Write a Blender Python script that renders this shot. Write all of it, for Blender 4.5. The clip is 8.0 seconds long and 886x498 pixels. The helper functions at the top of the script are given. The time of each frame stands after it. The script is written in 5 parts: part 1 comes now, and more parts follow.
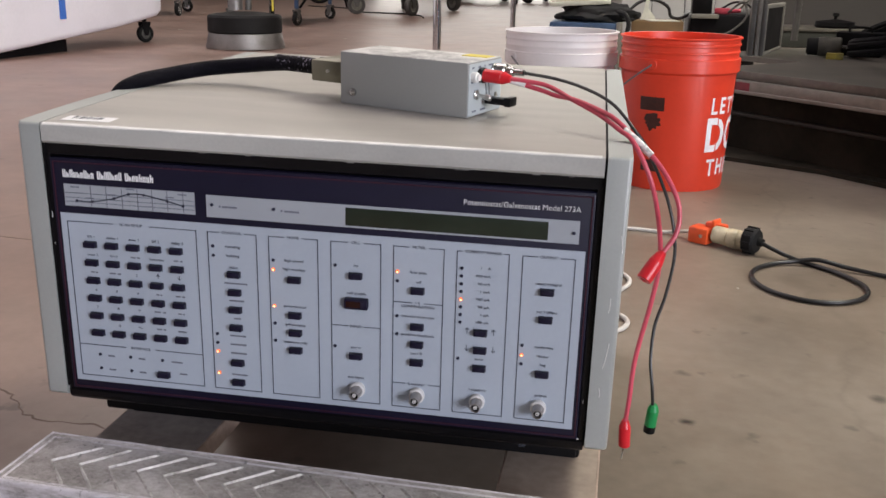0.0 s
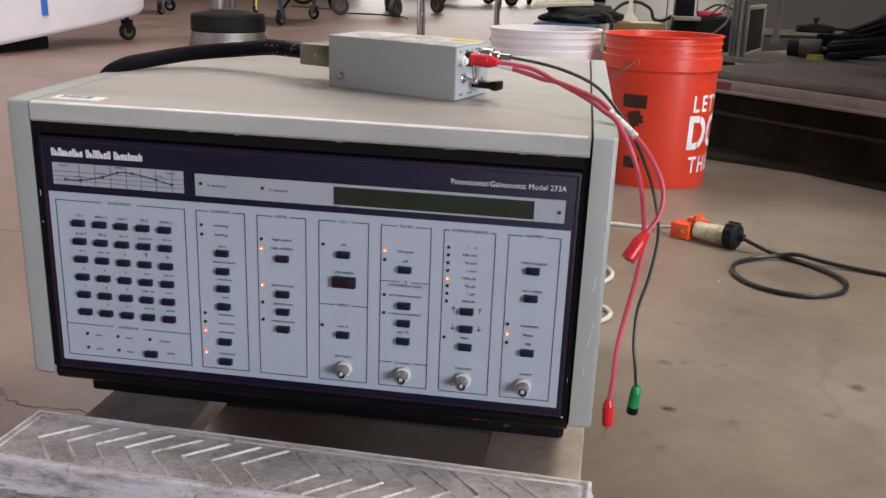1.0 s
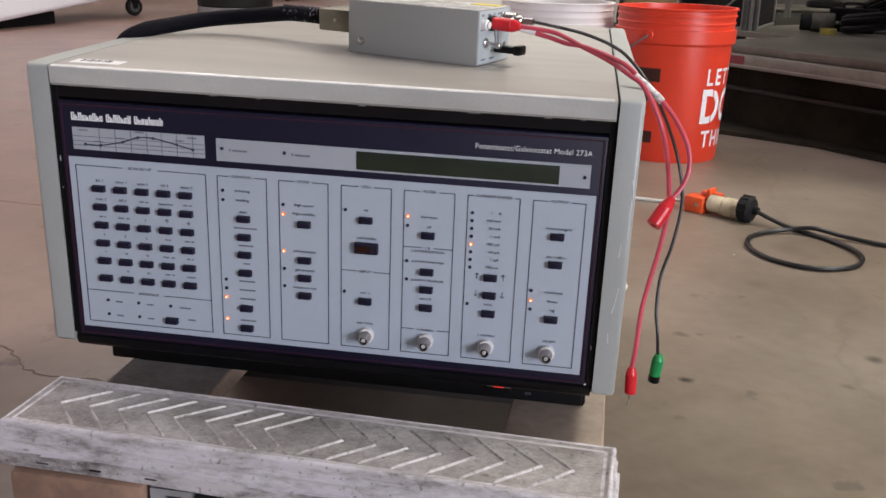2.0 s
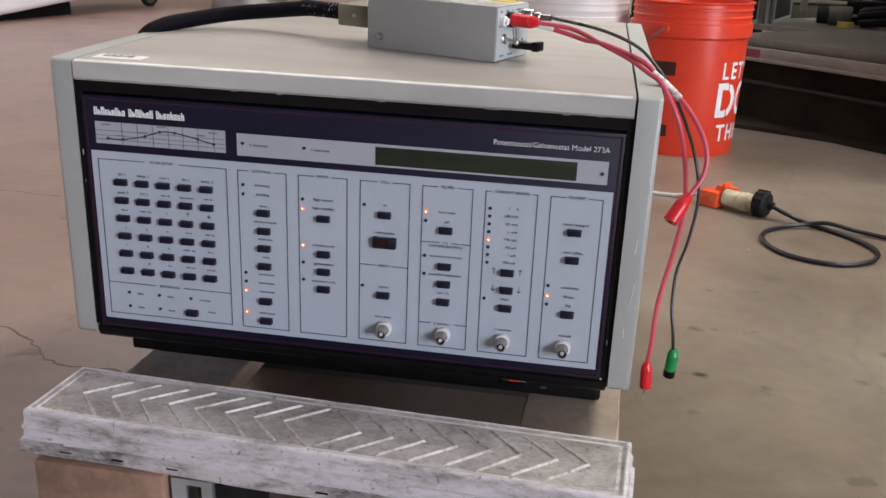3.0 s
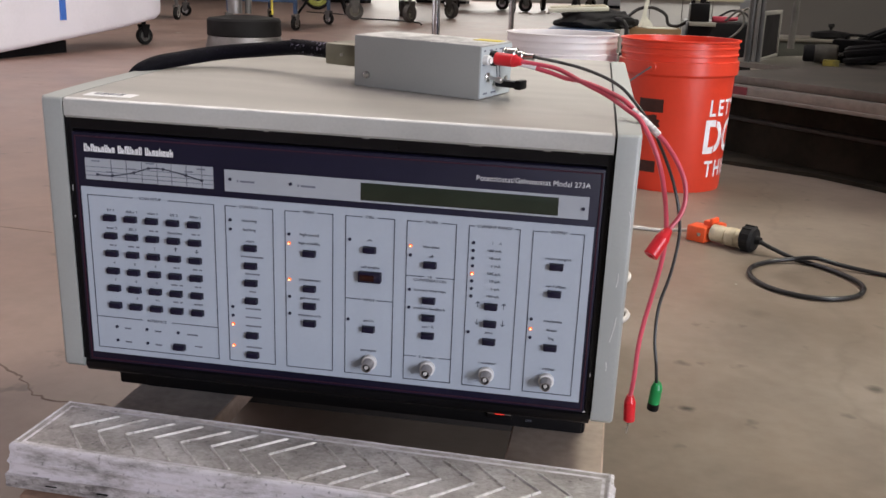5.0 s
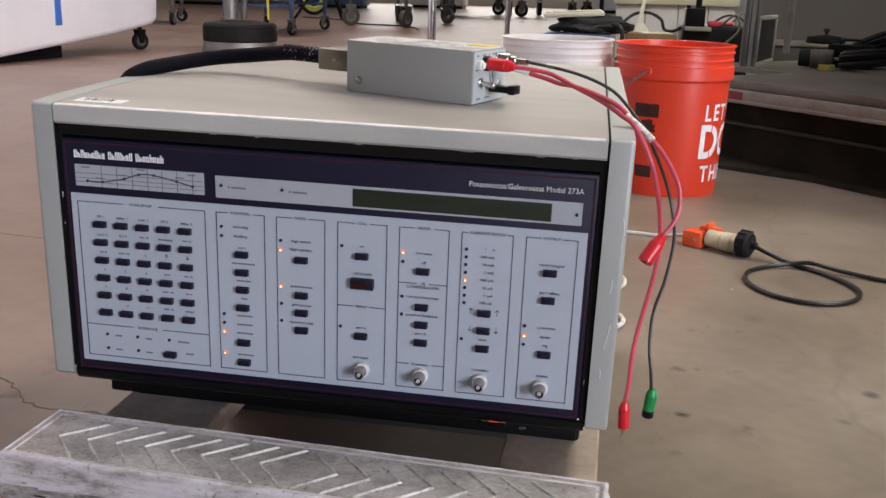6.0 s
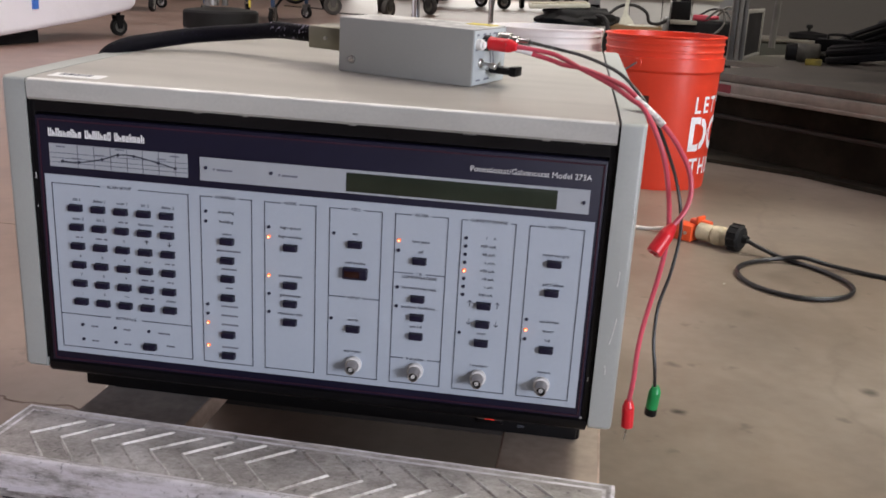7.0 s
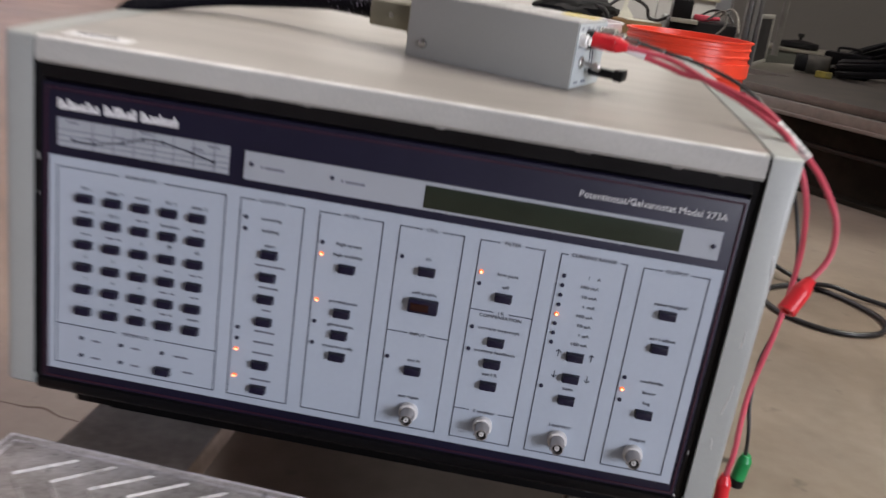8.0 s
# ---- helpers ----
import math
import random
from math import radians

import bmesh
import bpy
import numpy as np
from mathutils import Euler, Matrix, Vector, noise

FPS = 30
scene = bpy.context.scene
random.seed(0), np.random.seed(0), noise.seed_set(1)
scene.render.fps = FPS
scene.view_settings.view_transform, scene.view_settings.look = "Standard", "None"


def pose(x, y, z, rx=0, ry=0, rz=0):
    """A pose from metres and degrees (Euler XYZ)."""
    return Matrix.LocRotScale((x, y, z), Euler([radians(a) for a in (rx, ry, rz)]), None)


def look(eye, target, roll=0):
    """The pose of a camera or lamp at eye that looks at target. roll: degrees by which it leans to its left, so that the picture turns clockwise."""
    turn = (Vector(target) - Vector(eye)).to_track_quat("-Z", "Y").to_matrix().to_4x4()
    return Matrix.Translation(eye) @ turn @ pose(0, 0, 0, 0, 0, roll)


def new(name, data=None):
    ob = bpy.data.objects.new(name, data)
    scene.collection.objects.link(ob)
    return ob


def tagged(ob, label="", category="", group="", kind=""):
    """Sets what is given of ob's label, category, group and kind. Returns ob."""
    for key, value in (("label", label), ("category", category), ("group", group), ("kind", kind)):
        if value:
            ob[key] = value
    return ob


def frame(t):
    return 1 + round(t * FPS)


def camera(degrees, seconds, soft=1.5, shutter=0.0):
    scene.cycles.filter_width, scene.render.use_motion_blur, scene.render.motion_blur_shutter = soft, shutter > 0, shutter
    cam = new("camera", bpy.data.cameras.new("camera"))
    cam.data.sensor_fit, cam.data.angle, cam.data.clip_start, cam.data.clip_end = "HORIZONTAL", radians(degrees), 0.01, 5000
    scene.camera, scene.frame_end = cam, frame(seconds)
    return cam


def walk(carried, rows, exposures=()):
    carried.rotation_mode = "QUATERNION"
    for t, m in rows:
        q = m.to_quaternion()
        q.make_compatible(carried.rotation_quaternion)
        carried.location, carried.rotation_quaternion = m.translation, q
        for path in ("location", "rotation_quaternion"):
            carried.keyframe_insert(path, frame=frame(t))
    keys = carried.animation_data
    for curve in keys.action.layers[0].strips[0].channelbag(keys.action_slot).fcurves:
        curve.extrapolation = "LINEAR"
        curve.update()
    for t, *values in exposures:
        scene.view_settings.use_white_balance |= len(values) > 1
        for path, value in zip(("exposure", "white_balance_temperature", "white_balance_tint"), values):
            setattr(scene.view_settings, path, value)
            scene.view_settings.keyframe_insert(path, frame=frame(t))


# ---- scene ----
cam = camera(50.8, 8.0, 1.5, 0.5)
PATH = [
    (0, (0.241, -0.69, 0.538), (-0.115, 1.193, -0.036), 0.9),
    (0.5, (0.238, -0.702, 0.524), (-0.094, 1.188, -0.041), 1.4),
    (1, (0.24, -0.704, 0.522), (-0.079, 1.187, -0.045), 1.5),
    (1.5, (0.238, -0.708, 0.511), (-0.08, 1.183, -0.06), 1.1),
    (1.7, (0.231, -0.703, 0.509), (-0.088, 1.181, -0.078), 1.3),
    (2.8, (0.222, -0.709, 0.516), (-0.118, 1.156, -0.119), 1.8),
    (3, (0.222, -0.71, 0.515), (-0.129, 1.155, -0.115), 1.6),
    (3.5, (0.225, -0.71, 0.514), (-0.133, 1.16, -0.098), 1.2),
    (4, (0.228, -0.716, 0.516), (-0.133, 1.159, -0.082), 1.1),
    (4.5, (0.23, -0.716, 0.515), (-0.126, 1.164, -0.068), 1.4),
    (5, (0.232, -0.719, 0.517), (-0.113, 1.171, -0.039), 1.6),
    (5.2, (0.235, -0.717, 0.516), (-0.111, 1.175, -0.034), 1.3),
    (6.3, (0.233, -0.708, 0.517), (-0.095, 1.188, -0.025), 2.0),
    (6.5, (0.227, -0.701, 0.513), (-0.094, 1.198, -0.027), 2.9),
    (7, (0.213, -0.677, 0.502), (-0.081, 1.221, -0.058), 2.5),
    (7.5, (0.1675, -0.672, 0.513), (-0.137, 1.2066, -0.101), 2.1),
    (7.7, (0.142, -0.654, 0.533), (-0.154, 1.227, -0.078), 4.5),
    (8, (0.1075, -0.56, 0.4938), (-0.0985, 1.3374, -0.1055), 7.75),
]
walk(cam, [(t, look(eye, target, roll)) for t, eye, target, roll in PATH])

# ---- world and light ----
world = bpy.data.worlds.new("hall_world")
scene.world = world
world.use_nodes = True
wn = world.node_tree
sky = wn.nodes.new("ShaderNodeTexSky")
sky.sky_type, sky.sun_disc = "NISHITA", False
sky.sun_elevation, sky.sun_rotation = radians(40), radians(120)
wn.links.new(sky.outputs[0], wn.nodes["Background"].inputs[0])
wn.nodes["Background"].inputs[1].default_value = 0.08


def area(name, eye, target, w, h, power, colour):
    d = bpy.data.lights.new(name, "AREA")
    d.shape, d.size, d.size_y, d.energy, d.color = "RECTANGLE", w, h, power, colour
    ob = new(name, d)
    ob.matrix_world = look(eye, target)
    return ob


area("bay_door_light", (10.4, -9.4, 2.6), (0, 0, 0.4), 4.4, 4.0, 1760, (0.86, 0.874, 0.985))
area("roof_light_east", (2.78, 2.1, 4.8), (2.78, 2.1, 0), 1.2, 3.2, 295, (1.0, 0.962, 0.85))
# added fill lamp from the west, with no door behind it
area("west_fill_light", (-10.8, 2.0, 2.2), (0, 2.0, 0.3), 7.0, 3.6, 190, (1.0, 0.84, 0.96))
area("far_door_light", (-2.0, 23.8, 2.4), (-2.0, 0, 0.6), 9.0, 4.2, 390, (1.0, 0.95, 0.89))
# added fill lamp, no known source, to brighten the far floor
area("far_fill_light", (-4.5, 10.0, 5.6), (-4.5, 10.0, 0), 4.0, 4.4, 165, (1.0, 0.93, 0.86))
area("roof_light", (-2.6, 3.6, 5.6), (-2.6, 3.6, 0), 3.0, 4.4, 205, (1.0, 0.89, 0.91))


# ---- materials ----
def mat(name, base, rough=0.5, metal=0.0, dark=0.75, scale=8.0, fine=90.0, bump=0.1, spec=0.5, stains=0.5, tint=None):
    """A painted or raw surface: broad stains and a fine grain in colour, gloss and relief."""
    m = bpy.data.materials.new(name)
    m.use_nodes = True
    n, l = m.node_tree.nodes, m.node_tree.links
    p = n["Principled BSDF"]
    tc = n.new("ShaderNodeTexCoord")
    big, small = n.new("ShaderNodeTexNoise"), n.new("ShaderNodeTexNoise")
    big.inputs["Scale"].default_value, big.inputs["Detail"].default_value = scale, 6
    small.inputs["Scale"].default_value, small.inputs["Detail"].default_value = fine, 3
    l.new(tc.outputs["Object"], big.inputs["Vector"])
    l.new(tc.outputs["Object"], small.inputs["Vector"])
    ramp = n.new("ShaderNodeValToRGB")
    ramp.color_ramp.elements[0].position, ramp.color_ramp.elements[1].position = 0.5 - 0.3 * stains, 0.5 + 0.25 * stains
    low = tint or tuple(c * dark for c in base)
    ramp.color_ramp.elements[0].color, ramp.color_ramp.elements[1].color = (*low, 1), (*base, 1)
    mix = n.new("ShaderNodeMath")
    mix.operation = "MULTIPLY_ADD"
    mix.inputs[1].default_value = 0.35
    l.new(small.outputs[0], mix.inputs[0])
    shift = n.new("ShaderNodeMath")
    shift.operation = "SUBTRACT"
    shift.inputs[1].default_value = 0.175
    l.new(big.outputs[0], shift.inputs[0])
    l.new(shift.outputs[0], mix.inputs[2])
    l.new(mix.outputs[0], ramp.inputs[0])
    l.new(ramp.outputs[0], p.inputs["Base Color"])
    r = n.new("ShaderNodeMapRange")
    r.inputs["To Min"].default_value, r.inputs["To Max"].default_value = max(0.03, rough - 0.12), min(1, rough + 0.12)
    l.new(mix.outputs[0], r.inputs["Value"])
    l.new(r.outputs[0], p.inputs["Roughness"])
    p.inputs["Metallic"].default_value = metal
    p.inputs["Specular IOR Level"].default_value = spec
    if bump:
        b = n.new("ShaderNodeBump")
        b.inputs["Strength"].default_value, b.inputs["Distance"].default_value = bump, 0.002
        l.new(mix.outputs[0], b.inputs["Height"])
        l.new(b.outputs[0], p.inputs["Normal"])
    return m


def glow(name, colour, strength):
    m = bpy.data.materials.new(name)
    m.use_nodes = True
    p = m.node_tree.nodes["Principled BSDF"]
    p.inputs["Base Color"].default_value = (*colour, 1)
    p.inputs["Emission Color"].default_value = (*colour, 1)
    p.inputs["Emission Strength"].default_value = strength
    return m


CASE = mat("case_paint", (0.462, 0.455, 0.430), 0.36, dark=0.86, scale=5, fine=400, bump=0.08)


def shadow_streaked(m, low, size):
    """Long faint streaks along x over a painted sheet, lead shadows and smudges put into colour: darker, with a duller
    gloss.
    """
    n, l = m.node_tree.nodes, m.node_tree.links
    p = n["Principled BSDF"]
    old = p.inputs["Base Color"].links[0].from_socket
    mp, t, r, mul = n.new("ShaderNodeMapping"), n.new("ShaderNodeTexNoise"), n.new("ShaderNodeMapRange"), n.new("ShaderNodeMixRGB")
    mp.inputs["Scale"].default_value = size
    mp.inputs["Rotation"].default_value = (0, 0, radians(-9))
    t.inputs["Scale"].default_value, t.inputs["Detail"].default_value, t.inputs["Distortion"].default_value = 1.0, 5, 0.8
    r.inputs["From Min"].default_value, r.inputs["From Max"].default_value = 0.36, 0.62
    r.inputs["To Min"].default_value, r.inputs["To Max"].default_value = low, 1.03
    l.new(n["Texture Coordinate"].outputs["Object"], mp.inputs["Vector"])
    l.new(mp.outputs[0], t.inputs["Vector"])
    l.new(t.outputs[0], r.inputs["Value"])
    mul.blend_type = "MULTIPLY"
    mul.inputs[0].default_value = 1.0
    l.new(old, mul.inputs[1])
    l.new(r.outputs[0], mul.inputs[2])
    # upward faces tinted darker: dust, plus their weaker light beside the lip
    up, lie, top_tone = n.new("ShaderNodeSeparateXYZ"), n.new("ShaderNodeMapRange"), n.new("ShaderNodeMixRGB")
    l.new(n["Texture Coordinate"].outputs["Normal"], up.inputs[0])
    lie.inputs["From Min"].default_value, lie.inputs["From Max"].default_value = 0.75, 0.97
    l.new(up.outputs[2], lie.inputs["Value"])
    top_tone.blend_type = "MULTIPLY"
    top_tone.inputs[2].default_value = (0.80, 0.755, 0.73, 1)
    l.new(lie.outputs[0], top_tone.inputs[0])
    l.new(mul.outputs[0], top_tone.inputs[1])
    l.new(top_tone.outputs[0], p.inputs["Base Color"])


shadow_streaked(CASE, 0.84, (4, 17, 17))
CHEEK = mat("cheek_paint", (0.352, 0.366, 0.352), 0.40, dark=0.92, scale=6, fine=400, bump=0.06)
BLACK = mat("black_plastic", (0.0060, 0.0055, 0.0065), 0.34, scale=12, fine=200, bump=0.03, spec=0.22)
MATTE = mat("matte_black", (0.0055, 0.0050, 0.0058), 0.6, scale=12, fine=200, bump=0.1, spec=0.14)
NAVY = mat("navy_panel_print", (0.011, 0.010, 0.027), 0.42, dark=0.8, bump=0.0, spec=0.3)
MAROON = mat("maroon_line_print", (0.040, 0.008, 0.022), 0.4, bump=0.0)
PANEL = mat("pale_panel_print", (0.392, 0.440, 0.512), 0.5, dark=0.95, scale=4, fine=300, bump=0.0)
STRIP = mat("grey_strip_print", (0.345, 0.37, 0.41), 0.5, dark=0.95, bump=0.0)
INK = mat("dark_ink", (0.03, 0.035, 0.06), 0.6, bump=0.0)
SOFTINK = mat("grey_ink", (0.15, 0.16, 0.20), 0.6, bump=0.0)
WHITE_INK = mat("white_ink", (0.88, 0.88, 0.9), 0.5, bump=0.0)
KEY = mat("key_plastic", (0.0095, 0.0075, 0.026), 0.42, scale=30, bump=0.02, spec=0.3)
LCD = mat("display_window", (0.020, 0.028, 0.019), 0.12, dark=0.8, scale=10, fine=60, bump=0.0)
LED_OFF = mat("led_dark", (0.03, 0.03, 0.06), 0.25, bump=0.0)
LED_ON = glow("led_lit", (1.0, 0.15, 0.015), 1.1)
LED_CORE = glow("led_core", (1.0, 0.50, 0.26), 3.2)
NICKEL = mat("satin_nickel", (0.44, 0.41, 0.395), 0.34, 0.75, dark=0.85, scale=60, bump=0.02)
RED_LENS = mat("dark_red_lens", (0.026, 0.008, 0.006), 0.2, bump=0.0, spec=0.3)
RED_GLOW = glow("switch_lamp", (1.0, 0.05, 0.03), 0.32)
WHITE_PLASTIC = mat("white_plastic", (0.72, 0.71, 0.70), 0.35, dark=0.9, scale=20, bump=0.03)
STEEL = mat("nickel_steel", (0.55, 0.54, 0.52), 0.28, 1.0, dark=0.8, scale=30, bump=0.02)
CHROME = mat("chrome", (0.70, 0.70, 0.72), 0.10, 1.0, dark=0.9, scale=30, bump=0.0)
RED = mat("red_vinyl", (0.62, 0.012, 0.022), 0.32, dark=0.85, scale=30, bump=0.03)
PINK = mat("red_silicone_wire", (0.55, 0.066, 0.105), 0.42, dark=0.9, scale=30, bump=0.03)
GREEN = mat("green_vinyl", (0.01, 0.26, 0.07), 0.35, dark=0.85, scale=30, bump=0.03)
WIRE = mat("black_rubber_wire", (0.009, 0.0085, 0.0095), 0.42, scale=30, bump=0.05)
SLEEVE = mat("printed_white_sleeve", (0.72, 0.70, 0.68), 0.5, dark=0.55, scale=260, fine=500, stains=0.3, bump=0.02)
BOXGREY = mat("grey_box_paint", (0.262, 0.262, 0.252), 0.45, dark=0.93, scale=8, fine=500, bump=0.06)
PALE_LID = mat("scuffed_box_top", (0.58, 0.565, 0.55), 0.6, tint=(0.25, 0.245, 0.24), scale=38, fine=260, bump=0.1, stains=0.45)
BOXSIDE = mat("pale_box_plate", (0.42, 0.46, 0.48), 0.45, dark=0.93, bump=0.03)
YELLOW = mat("yellow_paper", (0.62, 0.50, 0.06), 0.6, bump=0.03)
STICKER = mat("white_sticker", (0.80, 0.79, 0.80), 0.5, dark=0.95, bump=0.02)
OLIVE = mat("olive_metal_hood", (0.22, 0.205, 0.15), 0.42, 0.6, dark=0.8, scale=30, bump=0.1)
TIMBER = mat("raw_timber", (0.31, 0.19, 0.135), 0.7, dark=0.6, scale=24, fine=120, bump=0.3)
SAWN = mat("pale_sawn_timber", (0.42, 0.31, 0.25), 0.75, dark=0.7, scale=20, fine=160, bump=0.2)
PALEWOOD = mat("trodden_timber_top", (0.43, 0.345, 0.285), 0.75, dark=0.7, scale=14, fine=120, bump=0.3)
TOPWOOD = mat("weathered_timber_top", (0.42, 0.375, 0.355), 0.75, dark=0.6, scale=14, fine=120, bump=0.3)
GALV = mat("galvanised_steel", (0.50, 0.54, 0.60), 0.4, 0.7, dark=0.8, scale=25, bump=0.05)
ORANGE = mat("orange_bucket_plastic", (0.72, 0.052, 0.022), 0.36, dark=0.92, scale=8, bump=0.04)
MILKY = mat("milky_bucket_plastic", (0.82, 0.79, 0.77), 0.4, dark=0.93, scale=9, bump=0.04)
NEON = mat("orange_plug_plastic", (0.80, 0.10, 0.025), 0.4, dark=0.85, scale=30, bump=0.05)
CREAM = mat("yellowed_plug_plastic", (0.60, 0.52, 0.36), 0.4, dark=0.6, scale=40, bump=0.1)
CORD = mat("white_cord", (0.60, 0.57, 0.53), 0.5, dark=0.85, scale=40, bump=0.03)
HULL = mat("white_fabric_cover", (0.92, 0.89, 0.94), 0.6, dark=0.93, scale=3, fine=60, bump=0.1)
BLUE = mat("blue_paint", (0.045, 0.085, 0.17), 0.45, dark=0.7, scale=10, bump=0.05)
TAPE = mat("blue_tape", (0.05, 0.16, 0.55), 0.6, dark=0.9, bump=0.03)
RUBBER = mat("dark_rubber", (0.011, 0.0105, 0.0105), 0.65, scale=20, bump=0.1, spec=0.2)
WHEEL = mat("grey_wheel_rubber", (0.075, 0.07, 0.065), 0.6, scale=20, bump=0.1)
ALU = mat("spun_aluminium", (0.30, 0.285, 0.275), 0.5, 0.85, dark=0.8, scale=14, bump=0.03)
LEDGE = mat("dusty_steel_shelf", (0.25, 0.235, 0.205), 0.5, dark=0.7, scale=7, fine=60, bump=0.1)
DARKSTEEL = mat("dark_steel", (0.14, 0.135, 0.125), 0.45, 0.4, dark=0.7, scale=14, bump=0.05)
WALL = mat("painted_wall", (0.50, 0.50, 0.49), 0.8, dark=0.92, scale=1.2, fine=40, bump=0.1)
# pale wall paint lowered to dark grey, with the wall's shade in it
SHADEWALL = mat("shade_grey_wall", (0.12, 0.112, 0.104), 0.8, dark=0.9, scale=1.2, fine=40, bump=0.1)
# near-black for the shade under the rack, and for dark floor scraps
SHADE_SCRAP = mat("shade_and_scrap_dark", (0.034, 0.029, 0.021), 0.8, dark=0.5, scale=6, fine=40, bump=0.1, spec=0.08)
RACKSTEEL = mat("dusty_rack_steel", (0.15, 0.136, 0.112), 0.55, dark=0.6, scale=7, fine=60, bump=0.1)
# timber darkened to carry the shade beneath the planks
SHADEWOOD = mat("shade_dark_timber", (0.018, 0.013, 0.011), 0.85, dark=0.6, scale=14, fine=120, bump=0.3)
ROOF = mat("roof_sheet", (0.45, 0.44, 0.42), 0.8, dark=0.9, scale=1, fine=40, bump=0.1)
BEIGE = mat("beige_laminate", (0.50, 0.47, 0.36), 0.5, dark=0.85, scale=4, bump=0.03)
CARD = mat("brown_cardboard", (0.20, 0.12, 0.055), 0.8, dark=0.8, scale=12, bump=0.1)
PAPER = mat("off_white_paper", (0.66, 0.66, 0.58), 0.7, dark=0.8, scale=12, bump=0.05)
CLOTH = mat("black_cloth", (0.012, 0.012, 0.013), 0.85, scale=25, bump=0.4)
LIME = mat("yellow_green_hose", (0.42, 0.45, 0.10), 0.5, scale=20, bump=0.05)


def braid_material(name="braided_sleeve", fleck_at=0.86, fleck_to=(0.016, 0.012, 0.028), size=900):
    m = mat(name, (0.004, 0.004, 0.006), 0.55, scale=40, fine=300, bump=0.0, spec=0.06)
    n, l = m.node_tree.nodes, m.node_tree.links
    w = n.new("ShaderNodeTexVoronoi")
    w.inputs["Scale"].default_value = size
    l.new(n["Texture Coordinate"].outputs["Object"], w.inputs["Vector"])
    b = n.new("ShaderNodeBump")
    b.inputs["Strength"].default_value, b.inputs["Distance"].default_value = 0.7, 0.001
    fleck = n.new("ShaderNodeValToRGB")
    fleck.color_ramp.elements[0].position, fleck.color_ramp.elements[0].color = fleck_at, (0.004, 0.0036, 0.006, 1)
    fleck.color_ramp.elements[1].position, fleck.color_ramp.elements[1].color = fleck_at + 0.10, (*fleck_to, 1)
    l.new(w.outputs["Color"], fleck.inputs[0])
    l.new(fleck.outputs[0], n["Principled BSDF"].inputs["Base Color"])
    l.new(w.outputs["Distance"], b.inputs["Height"])
    l.new(b.outputs[0], n["Principled BSDF"].inputs["Normal"])
    return m


